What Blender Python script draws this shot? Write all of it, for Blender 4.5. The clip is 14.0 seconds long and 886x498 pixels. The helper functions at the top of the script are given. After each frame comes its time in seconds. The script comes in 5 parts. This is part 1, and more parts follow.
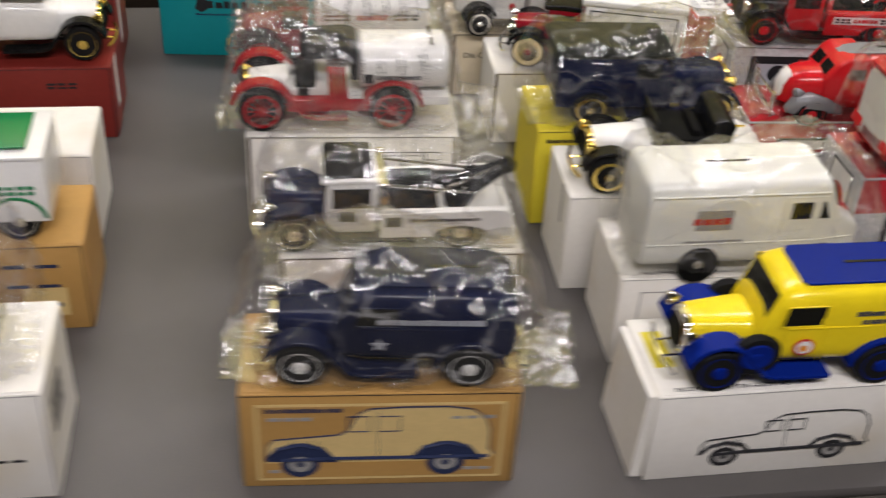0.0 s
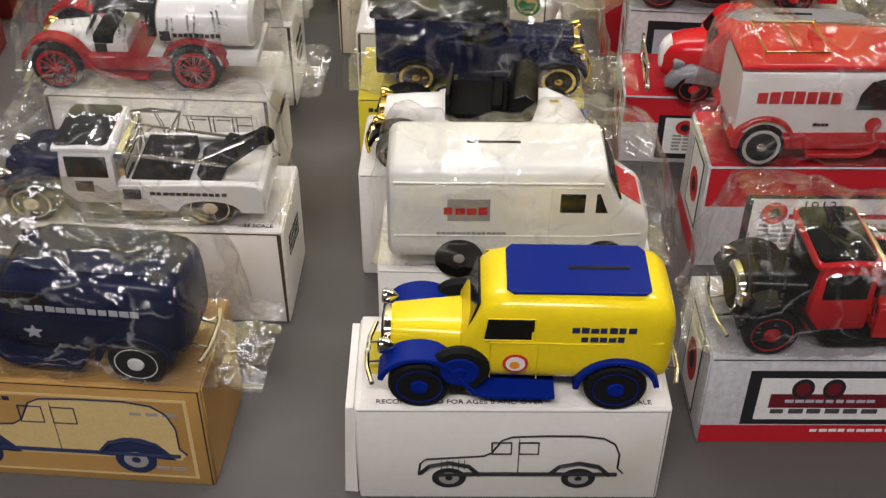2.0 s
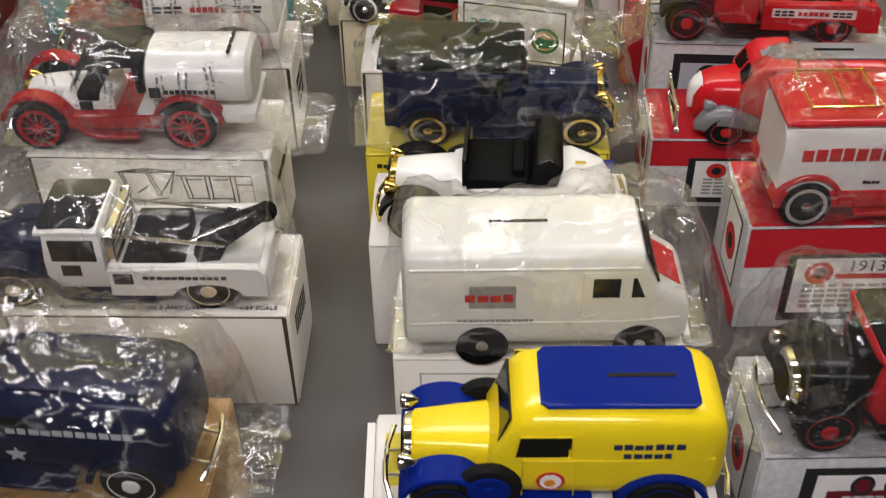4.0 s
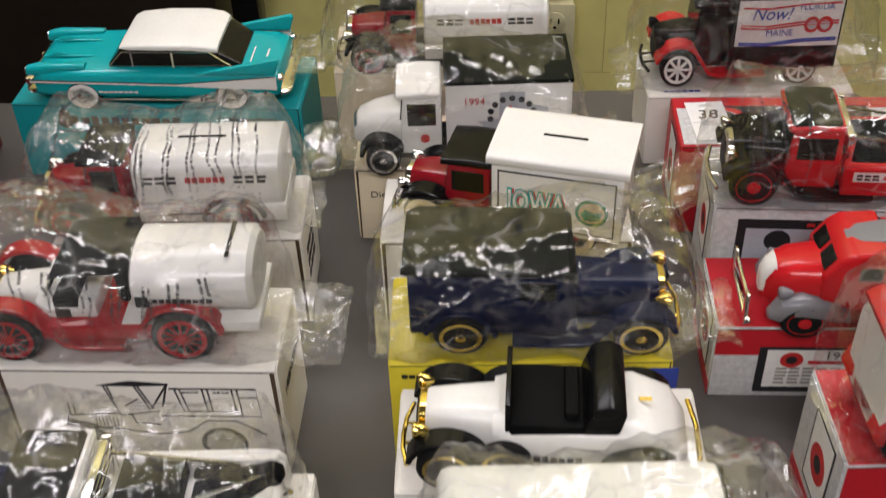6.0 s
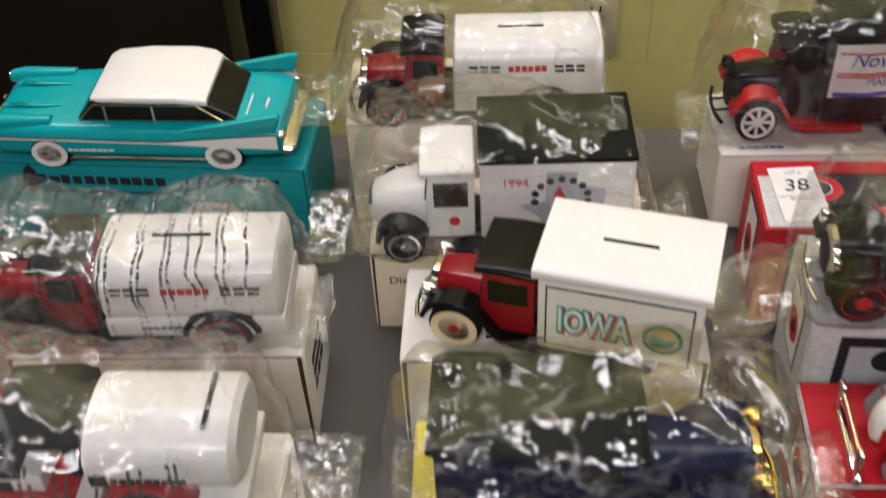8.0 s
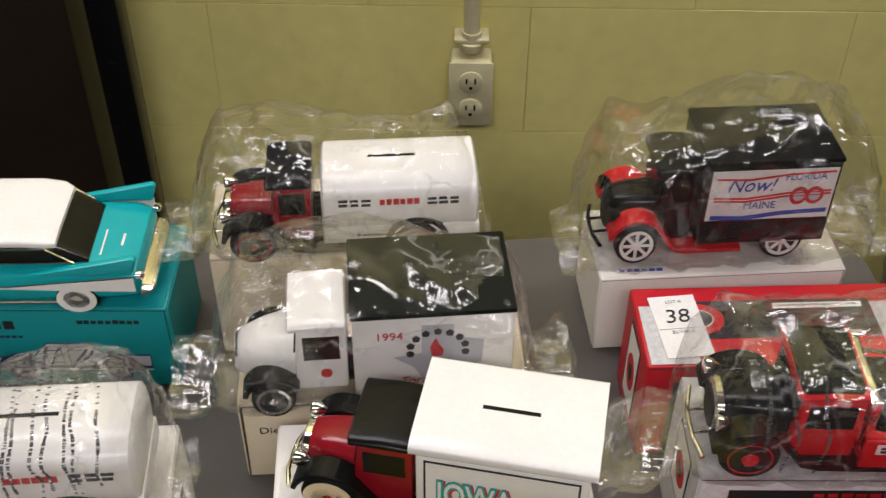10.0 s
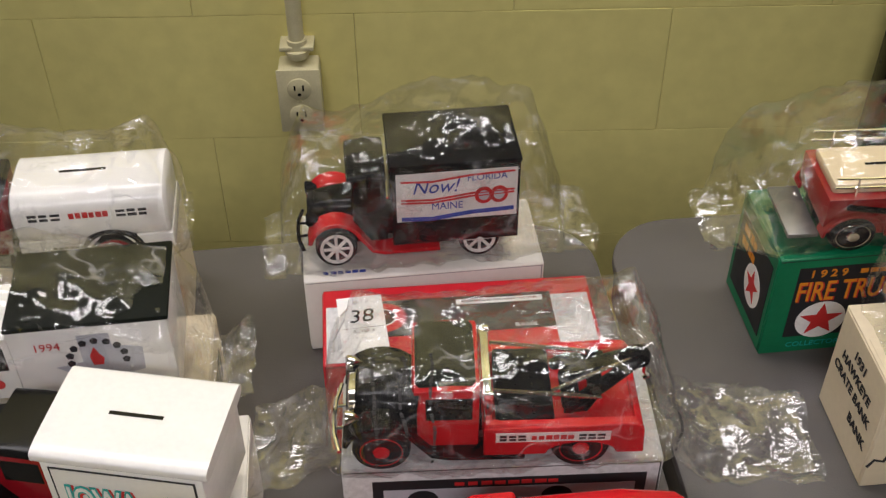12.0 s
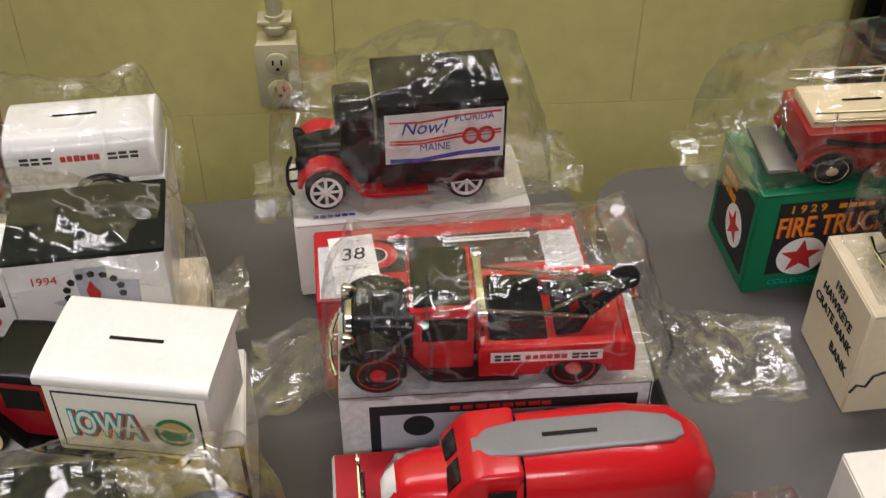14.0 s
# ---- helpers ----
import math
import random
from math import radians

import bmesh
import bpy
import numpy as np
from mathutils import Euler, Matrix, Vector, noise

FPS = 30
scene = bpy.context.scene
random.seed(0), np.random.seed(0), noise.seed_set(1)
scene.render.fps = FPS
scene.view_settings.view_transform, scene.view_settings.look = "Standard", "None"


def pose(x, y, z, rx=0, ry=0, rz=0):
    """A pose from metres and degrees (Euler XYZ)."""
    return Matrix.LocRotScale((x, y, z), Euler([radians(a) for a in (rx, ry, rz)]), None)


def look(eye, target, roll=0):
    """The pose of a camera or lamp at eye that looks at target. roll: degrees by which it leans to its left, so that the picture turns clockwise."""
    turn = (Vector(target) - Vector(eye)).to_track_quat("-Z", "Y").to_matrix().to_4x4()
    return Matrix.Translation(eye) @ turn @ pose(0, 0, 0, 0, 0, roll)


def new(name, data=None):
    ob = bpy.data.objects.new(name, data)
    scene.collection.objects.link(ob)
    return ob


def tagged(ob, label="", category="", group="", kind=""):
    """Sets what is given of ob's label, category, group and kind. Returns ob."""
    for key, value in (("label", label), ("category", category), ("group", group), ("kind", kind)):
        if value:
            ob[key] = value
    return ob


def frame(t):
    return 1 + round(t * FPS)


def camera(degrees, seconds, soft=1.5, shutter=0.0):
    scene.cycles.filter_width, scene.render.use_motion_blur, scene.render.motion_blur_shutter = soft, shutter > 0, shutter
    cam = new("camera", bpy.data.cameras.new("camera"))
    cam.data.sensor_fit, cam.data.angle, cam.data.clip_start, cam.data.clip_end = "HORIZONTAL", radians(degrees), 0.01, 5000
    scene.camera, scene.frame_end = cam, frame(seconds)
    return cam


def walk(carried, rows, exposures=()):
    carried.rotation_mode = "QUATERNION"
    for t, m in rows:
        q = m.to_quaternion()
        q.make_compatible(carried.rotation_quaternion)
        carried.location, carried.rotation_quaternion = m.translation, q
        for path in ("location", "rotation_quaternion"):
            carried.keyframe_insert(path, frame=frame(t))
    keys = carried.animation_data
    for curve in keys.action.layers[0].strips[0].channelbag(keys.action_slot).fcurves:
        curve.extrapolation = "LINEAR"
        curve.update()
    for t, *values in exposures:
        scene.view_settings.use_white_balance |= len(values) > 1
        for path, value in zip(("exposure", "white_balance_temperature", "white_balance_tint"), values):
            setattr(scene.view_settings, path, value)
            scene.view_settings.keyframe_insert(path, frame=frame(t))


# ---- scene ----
cam = camera(42.0, 14.0, soft=1.25, shutter=0.5)
PATH = [
    (0, (0.151, 0.112, 0.513), (0.11, 1.731, -0.661), 3.7),
    (0.5, (0.333, 0.162, 0.505), (0.1, 1.754, -0.682), 0.9),
    (1, (0.382, 0.208, 0.505), (0.101, 1.788, -0.689), 0.2),
    (1.5, (0.377, 0.216, 0.503), (0.095, 1.778, -0.714), 0.9),
    (2, (0.391, 0.215, 0.492), (0.074, 1.745, -0.757), 0.4),
    (2.5, (0.396, 0.221, 0.497), (0.062, 1.742, -0.758), -0.0),
    (2.7, (0.395, 0.225, 0.501), (0.062, 1.751, -0.749), 0.0),
    (4.8, (0.344, 0.349, 0.506), (0.035, 1.831, -0.802), -1.4),
    (5, (0.34, 0.362, 0.51), (0.026, 1.847, -0.792), -1.6),
    (5.5, (0.33, 0.401, 0.516), (0.005, 1.899, -0.769), -2.1),
    (6, (0.325, 0.44, 0.525), (-0.014, 1.947, -0.746), -2.1),
    (6.5, (0.322, 0.48, 0.532), (-0.033, 1.98, -0.742), -2.7),
    (7, (0.308, 0.506, 0.518), (-0.022, 1.973, -0.801), -2.1),
    (7.5, (0.302, 0.544, 0.502), (-0.044, 1.978, -0.848), -2.8),
    (8, (0.287, 0.601, 0.513), (-0.08, 2.025, -0.843), -3.1),
    (8.2, (0.281, 0.622, 0.515), (-0.092, 2.052, -0.833), -3.0),
    (10.3, (0.282, 0.671, 0.549), (0.136, 2.156, -0.784), -0.0),
    (10.5, (0.31, 0.668, 0.555), (0.169, 2.153, -0.777), -0.8),
    (11, (0.391, 0.679, 0.576), (0.237, 2.154, -0.766), -2.1),
    (11.5, (0.435, 0.677, 0.564), (0.303, 2.165, -0.765), -1.1),
    (12, (0.448, 0.673, 0.559), (0.325, 2.159, -0.774), -0.4),
    (12.5, (0.449, 0.669, 0.552), (0.326, 2.152, -0.783), -0.2),
    (13, (0.449, 0.664, 0.545), (0.328, 2.148, -0.79), -0.3),
    (13.5, (0.444, 0.656, 0.538), (0.34, 2.149, -0.789), -0.2),
    (14, (0.439, 0.638, 0.537), (0.366, 2.131, -0.791), -0.0),
]
walk(cam, [(t, look(eye, target, roll)) for t, eye, target, roll in PATH], [(0, 0.08), (2.7, 0.05), (4.8, -0.08), (8.0, -0.13), (10.5, -0.10), (14, -0.10)])

# ---- world, lights, exposure ----
world = bpy.data.worlds.new("room_air")
scene.world = world
world.use_nodes = True
world.node_tree.nodes["Background"].inputs[0].default_value = (0.75, 0.70, 0.62, 1)
world.node_tree.nodes["Background"].inputs[1].default_value = 0.004

WALL_YAW, FLOOR = 6.0, -0.74


def area(name, x, y, z, sx, sy, power, colour):
    data = bpy.data.lights.new(name, "AREA")
    data.shape, data.size, data.size_y, data.energy, data.color = "RECTANGLE", sx, sy, power, colour
    ob = new(name, data)
    ob.matrix_world = pose(x, y, z, 0, 0, WALL_YAW)
    return ob


WARM = (1.0, 0.945, 0.985)
LAMPS = ((-0.45, 1.47, 9.0), (1.0, 1.60, 9.8), (0.35, -0.45, 28.0))
for lx, ly, power in LAMPS:
    area("tube_light", lx, ly, 1.60, 1.2, 0.28, power, WARM)


# ---- materials ----
def nodes_of(mat):
    mat.use_nodes = True
    tree = mat.node_tree
    return tree, tree.nodes["Principled BSDF"]


def surface(name, colour, rough=0.5, metal=0.0, coat=0.0, vary=0.08, grain=60.0, bump=0.0, bump_scale=400.0, stain=0.0, stain_colour=(0.3, 0.25, 0.18), shine=0.3, everywhere=False):
    """A procedural material: colour varied at two scales, a fine relief and an uneven gloss."""
    mat = bpy.data.materials.new(name)
    tree, bsdf = nodes_of(mat)
    N, K = tree.nodes, tree.links
    place = N.new("ShaderNodeNewGeometry").outputs["Position"] if everywhere else N.new("ShaderNodeTexCoord").outputs["Object"]
    fine, broad = N.new("ShaderNodeTexNoise"), N.new("ShaderNodeTexNoise")
    fine.inputs["Scale"].default_value, fine.inputs["Detail"].default_value = grain * 8, 4
    broad.inputs["Scale"].default_value, broad.inputs["Detail"].default_value = grain, 3
    for n in (fine, broad):
        K.new(place, n.inputs["Vector"])
    mix = N.new("ShaderNodeMath")
    mix.operation = "ADD"
    K.new(fine.outputs["Fac"], mix.inputs[0])
    K.new(broad.outputs["Fac"], mix.inputs[1])
    ramp = N.new("ShaderNodeMapRange")
    ramp.inputs["From Min"].default_value, ramp.inputs["From Max"].default_value = 0.6, 1.4
    ramp.inputs["To Min"].default_value, ramp.inputs["To Max"].default_value = 1 - vary, 1 + vary
    K.new(mix.outputs[0], ramp.inputs["Value"])
    tint = N.new("ShaderNodeVectorMath")
    tint.operation = "SCALE"
    tint.inputs[0].default_value = colour
    K.new(ramp.outputs[0], tint.inputs["Scale"])
    out = tint.outputs[0]
    if stain:
        spots = N.new("ShaderNodeTexNoise")
        spots.inputs["Scale"].default_value, spots.inputs["Detail"].default_value = grain * 0.5, 6
        K.new(place, spots.inputs["Vector"])
        mask = N.new("ShaderNodeMapRange")
        mask.inputs["From Min"].default_value, mask.inputs["From Max"].default_value, mask.inputs["To Max"].default_value = 0.55, 0.75, stain
        K.new(spots.outputs["Fac"], mask.inputs["Value"])
        blend = N.new("ShaderNodeMix")
        blend.data_type = "RGBA"
        K.new(mask.outputs[0], blend.inputs["Factor"])
        K.new(out, blend.inputs["A"])
        blend.inputs["B"].default_value = (*stain_colour, 1)
        out = blend.outputs["Result"]
    K.new(out, bsdf.inputs["Base Color"])
    gloss = N.new("ShaderNodeMapRange")
    gloss.inputs["To Min"].default_value, gloss.inputs["To Max"].default_value = max(0.03, rough - 0.08), min(1, rough + 0.08)
    K.new(broad.outputs["Fac"], gloss.inputs["Value"])
    K.new(gloss.outputs[0], bsdf.inputs["Roughness"])
    bsdf.inputs["Metallic"].default_value = metal
    bsdf.inputs["Specular IOR Level"].default_value = shine
    bsdf.inputs["Coat Weight"].default_value = coat
    bsdf.inputs["Coat Roughness"].default_value = 0.06
    if bump:
        relief = N.new("ShaderNodeTexNoise")
        relief.inputs["Scale"].default_value, relief.inputs["Detail"].default_value = bump_scale, 5
        K.new(place, relief.inputs["Vector"])
        bm_node = N.new("ShaderNodeBump")
        bm_node.inputs["Strength"].default_value, bm_node.inputs["Distance"].default_value = bump, 0.001
        K.new(relief.outputs["Fac"], bm_node.inputs["Height"])
        K.new(bm_node.outputs[0], bsdf.inputs["Normal"])
    return mat


def paint(name, colour, rough=0.22, coat=0.2, shine=0.3):
    return surface(name, colour, rough, coat=coat, shine=shine, vary=0.04, grain=40, bump=0.03, bump_scale=900)


RED, DARK_RED = paint("red_paint", (0.40, 0.010, 0.016)), paint("deep_red_paint", (0.28, 0.012, 0.014))
CRIMSON = paint("crimson_paint", (0.24, 0.007, 0.014))
BRIGHT_RED = paint("bright_red_paint", (0.55, 0.013, 0.018))
WHITE, CREAM = paint("white_paint", (0.82, 0.81, 0.77)), paint("cream_paint", (0.74, 0.62, 0.40))
IVORY = paint("ivory_paint", (0.81, 0.81, 0.74), 0.3)
YELLOW, BLUE = paint("yellow_paint", (0.86, 0.66, 0.015)), paint("blue_paint", (0.004, 0.017, 0.19), 0.16, 0.0, 0.06)
NAVY, BLACK = paint("navy_paint", (0.005, 0.009, 0.036), 0.25, 0.05, 0.12), paint("black_paint", (0.006, 0.006, 0.006), 0.25, 0.06, 0.14)
TEAL, GREEN = paint("teal_paint", (0.004, 0.36, 0.38)), paint("green_paint", (0.01, 0.20, 0.06))
GREY = paint("grey_paint", (0.20, 0.20, 0.21))
DULL_BLACK = surface("dull_black_plastic", (0.005, 0.005, 0.005), 0.6, bump=0.1, shine=0.05)
OLIVE_BLACK = surface("black_green_vinyl", (0.008, 0.010, 0.007), 0.5, bump=0.15, shine=0.07)
RUBBER = surface("tyre_rubber", (0.010, 0.010, 0.010), 0.7, bump=0.2, shine=0.12)
CHROME = surface("chrome", (0.82, 0.80, 0.76), 0.10, metal=1.0, vary=0.03)
GOLD = surface("gold_plating", (0.80, 0.60, 0.16), 0.16, metal=1.0, vary=0.05)
GLASS_DARK = surface("smoked_window", (0.010, 0.010, 0.008), 0.08, vary=0.2, shine=0.2)
CARD_WHITE = surface("white_cardboard", (0.79, 0.765, 0.70), 0.6, vary=0.04, grain=25, bump=0.12, bump_scale=700, stain=0.42, stain_colour=(0.60, 0.51, 0.34))
CARD_CREAM = surface("cream_cardboard", (0.68, 0.59, 0.42), 0.6, vary=0.05, grain=25, bump=0.12, bump_scale=700, stain=0.25, stain_colour=(0.5, 0.4, 0.25))
CARD_GOLD = surface("ochre_cardboard", (0.45, 0.26, 0.08), 0.5, vary=0.08, grain=25, bump=0.1, stain=0.3, stain_colour=(0.25, 0.13, 0.03))
CARD_RED = surface("red_cardboard", (0.50, 0.016, 0.026), 0.38, vary=0.05, grain=25, bump=0.06)
CARD_MAROON = surface("dark_red_cardboard", (0.20, 0.022, 0.016), 0.45, vary=0.08, grain=25, bump=0.06)
CARD_SILVER = surface("silver_grey_cardboard", (0.55, 0.55, 0.55), 0.45, vary=0.3, grain=220, bump=0.1)
CARD_TEAL = surface("teal_cardboard", (0.006, 0.27, 0.29), 0.4, vary=0.05, grain=25, bump=0.06)
CARD_YELLOW = surface("yellow_cardboard", (0.72, 0.60, 0.04), 0.45, vary=0.05, grain=25, bump=0.06)
CARD_GREEN = surface("green_cardboard", (0.004, 0.16, 0.065), 0.4, vary=0.08, grain=25, bump=0.06)
INK, INK_RED = surface("black_ink", (0.02, 0.02, 0.022), 0.5), surface("red_ink", (0.55, 0.03, 0.03), 0.5)
INK_TAN, INK_NAVY = surface("tan_ink", (0.66, 0.49, 0.21), 0.5), surface("navy_ink", (0.02, 0.03, 0.08), 0.5)
INK_GREY, INK_WHITE = surface("grey_ink", (0.32, 0.31, 0.29), 0.5), surface("white_ink", (0.80, 0.79, 0.76), 0.5)
INK_GREEN, INK_BLUE = surface("green_ink", (0.03, 0.24, 0.10), 0.5), surface("blue_ink", (0.04, 0.07, 0.35), 0.5)
INK_ORANGE, INK_TEAL = surface("orange_ink", (0.75, 0.27, 0.02), 0.5), surface("teal_ink", (0.02, 0.36, 0.33), 0.5)
INK_SMOKE = surface("faded_black_ink", (0.07, 0.068, 0.065), 0.5)
# dark brown standing in for the shadow in carton edge gaps
GAP_SHADE = surface("painted_gap_shade", (0.075, 0.05, 0.028), 0.7)
INK_MAROON = surface("maroon_ink", (0.14, 0.012, 0.02), 0.5)
INK_SILVER = surface("silver_ink", (0.45, 0.46, 0.50), 0.4)
TABLE_PLASTIC = surface("table_plastic", (0.097, 0.090, 0.085), 0.42, vary=0.05, grain=6, bump=0.25, bump_scale=900, stain=0.12, stain_colour=(0.2, 0.18, 0.16))
TABLE_RIM = surface("table_rim_plastic", (0.11, 0.10, 0.085), 0.5, bump=0.2)
STEEL = surface("grey_steel", (0.25, 0.25, 0.25), 0.4, metal=0.8)
WALL_PAINT = surface("olive_wall_paint", (0.80, 0.725, 0.27), 0.36, everywhere=True, vary=0.07, grain=5, bump=0.8, bump_scale=45, stain=0.12, stain_colour=(0.22, 0.20, 0.09))
CONDUIT_PAINT = surface("cream_enamel", (0.60, 0.55, 0.33), 0.35, bump=0.3, bump_scale=200)
DARK_BOARD = surface("dark_brown_board", (0.022, 0.015, 0.010), 0.35, vary=0.2, grain=8, bump=0.1)
BACK_PAINT = surface("dull_brown_wall_paint", (0.09, 0.08, 0.06), 0.5, vary=0.08, grain=5, bump=0.3)
FLOOR_TILE = surface("floor_vinyl", (0.08, 0.07, 0.055), 0.4, vary=0.1, grain=8)
PLASTER = surface("ceiling_board", (0.25, 0.24, 0.22), 0.8, bump=0.2)
LAMP_GLOW = bpy.data.materials.new("lamp_diffuser")
tree, bsdf = nodes_of(LAMP_GLOW)
bsdf.inputs["Emission Color"].default_value, bsdf.inputs["Emission Strength"].default_value = (*WARM, 1), 6.0


def film(name, haze):
    """Thin clear plastic: mostly see-through, glossy, a little milky, finely creased."""
    mat = bpy.data.materials.new(name)
    mat.use_nodes = True
    tree = mat.node_tree
    N, K = tree.nodes, tree.links
    N.remove(N["Principled BSDF"])
    coord = N.new("ShaderNodeTexCoord")
    crease = N.new("ShaderNodeTexVoronoi")
    crease.feature, crease.inputs["Scale"].default_value = "DISTANCE_TO_EDGE", 42
    warp = N.new("ShaderNodeTexNoise")
    warp.inputs["Scale"].default_value, warp.inputs["Detail"].default_value = 30, 5
    K.new(coord.outputs["Object"], warp.inputs["Vector"])
    shift = N.new("ShaderNodeVectorMath")
    shift.operation = "MULTIPLY_ADD"
    K.new(warp.outputs["Color"], shift.inputs[0])
    shift.inputs[1].default_value = (0.05, 0.05, 0.05)
    K.new(coord.outputs["Object"], shift.inputs[2])
    pull = N.new("ShaderNodeMapping")
    pull.inputs["Scale"].default_value, pull.inputs["Rotation"].default_value = (0.38, 1.0, 0.75), (0.3, 0.6, 0.5)
    K.new(shift.outputs[0], pull.inputs["Vector"])
    K.new(pull.outputs[0], crease.inputs["Vector"])
    total = N.new("ShaderNodeMath")
    total.operation = "ADD"
    soft = N.new("ShaderNodeMath")
    soft.operation, soft.inputs[1].default_value = "MULTIPLY", 0.34
    K.new(warp.outputs["Fac"], soft.inputs[0])
    fold = N.new("ShaderNodeMapRange")
    fold.interpolation_type = "SMOOTHSTEP"
    fold.inputs["From Max"].default_value, fold.inputs["To Max"].default_value = 0.10, 0.09
    K.new(crease.outputs["Distance"], fold.inputs["Value"])
    K.new(fold.outputs[0], total.inputs[0])
    K.new(soft.outputs[0], total.inputs[1])
    relief = N.new("ShaderNodeBump")
    relief.inputs["Distance"].default_value = 0.0065
    small = N.new("ShaderNodeTexVoronoi")
    small.feature, small.inputs["Scale"].default_value = "DISTANCE_TO_EDGE", 105
    K.new(pull.outputs[0], small.inputs["Vector"])
    sharp = N.new("ShaderNodeMath")
    sharp.operation, sharp.inputs[1].default_value = "MULTIPLY_ADD", 0.55
    wrinkle = N.new("ShaderNodeMapRange")
    wrinkle.interpolation_type = "SMOOTHSTEP"
    wrinkle.inputs["From Max"].default_value, wrinkle.inputs["To Max"].default_value = 0.09, 0.07
    K.new(small.outputs["Distance"], wrinkle.inputs["Value"])
    K.new(wrinkle.outputs[0], sharp.inputs[0])
    K.new(total.outputs[0], sharp.inputs[2])
    K.new(sharp.outputs[0], relief.inputs["Height"])
    patch = N.new("ShaderNodeTexNoise")
    patch.inputs["Scale"].default_value, patch.inputs["Detail"].default_value = 17, 2
    K.new(coord.outputs["Object"], patch.inputs["Vector"])
    crumple = N.new("ShaderNodeMapRange")
    crumple.inputs["From Min"].default_value, crumple.inputs["From Max"].default_value = 0.44, 0.64
    crumple.inputs["To Min"].default_value, crumple.inputs["To Max"].default_value = 0.24, 0.95
    K.new(patch.outputs["Fac"], crumple.inputs["Value"])
    K.new(crumple.outputs[0], relief.inputs["Strength"])
    clear, shine, milk = N.new("ShaderNodeBsdfTransparent"), N.new("ShaderNodeBsdfGlossy"), N.new("ShaderNodeBsdfDiffuse")
    clear.inputs[0].default_value = (0.99, 0.99, 0.99, 1)
    shine.inputs["Roughness"].default_value = 0.035
    milk.inputs[0].default_value = (0.88, 0.88, 0.87, 1)
    K.new(relief.outputs[0], shine.inputs["Normal"])
    edge = N.new("ShaderNodeFresnel")
    edge.inputs["IOR"].default_value = 1.42
    first, second = N.new("ShaderNodeMixShader"), N.new("ShaderNodeMixShader")
    cloud = N.new("ShaderNodeMapRange")
    cloud.inputs["From Min"].default_value, cloud.inputs["From Max"].default_value = 0.35, 0.75
    cloud.inputs["To Min"].default_value, cloud.inputs["To Max"].default_value = haze * 0.4, haze * 1.8
    K.new(warp.outputs["Fac"], cloud.inputs["Value"])
    lines = N.new("ShaderNodeTexVoronoi")
    lines.feature, lines.inputs["Scale"].default_value = "DISTANCE_TO_EDGE", 34
    stretch = N.new("ShaderNodeMapping")
    stretch.inputs["Scale"].default_value, stretch.inputs["Rotation"].default_value = (0.45, 1.0, 1.0), (0.5, 0.4, 0.7)
    K.new(shift.outputs[0], stretch.inputs["Vector"])
    K.new(stretch.outputs[0], lines.inputs["Vector"])
    thin = N.new("ShaderNodeMapRange")
    thin.inputs["From Max"].default_value, thin.inputs["To Min"].default_value, thin.inputs["To Max"].default_value = 0.04, 0.26, 0.0
    K.new(lines.outputs["Distance"], thin.inputs["Value"])
    gate = N.new("ShaderNodeMapRange")
    gate.inputs["From Min"].default_value, gate.inputs["From Max"].default_value = 0.46, 0.62
    K.new(warp.outputs["Fac"], gate.inputs["Value"])
    worn = N.new("ShaderNodeMath")
    worn.operation = "MULTIPLY"
    K.new(thin.outputs[0], worn.inputs[0])
    K.new(gate.outputs[0], worn.inputs[1])
    both = N.new("ShaderNodeMath")
    both.operation = "ADD"
    K.new(worn.outputs[0], both.inputs[0])
    K.new(cloud.outputs[0], both.inputs[1])
    K.new(both.outputs[0], first.inputs[0])
    K.new(clear.outputs[0], first.inputs[1])
    K.new(milk.outputs[0], first.inputs[2])
    damp = N.new("ShaderNodeMath")
    damp.operation, damp.inputs[1].default_value = "MULTIPLY", 0.55
    K.new(edge.outputs[0], damp.inputs[0])
    most = N.new("ShaderNodeMath")
    most.operation, most.inputs[1].default_value = "MINIMUM", 0.24
    K.new(damp.outputs[0], most.inputs[0])
    more = N.new("ShaderNodeMath")
    more.operation, more.inputs[1].default_value = "ADD", 0.06
    K.new(most.outputs[0], more.inputs[0])
    K.new(more.outputs[0], second.inputs[0])
    K.new(first.outputs[0], second.inputs[1])
    K.new(shine.outputs[0], second.inputs[2])
    out = second.outputs[0]
    K.new(out, N["Material Output"].inputs["Surface"])
    return mat


FILM, FILM_MILKY = film("clear_plastic_film", 0.011), film("milky_plastic_film", 0.036)


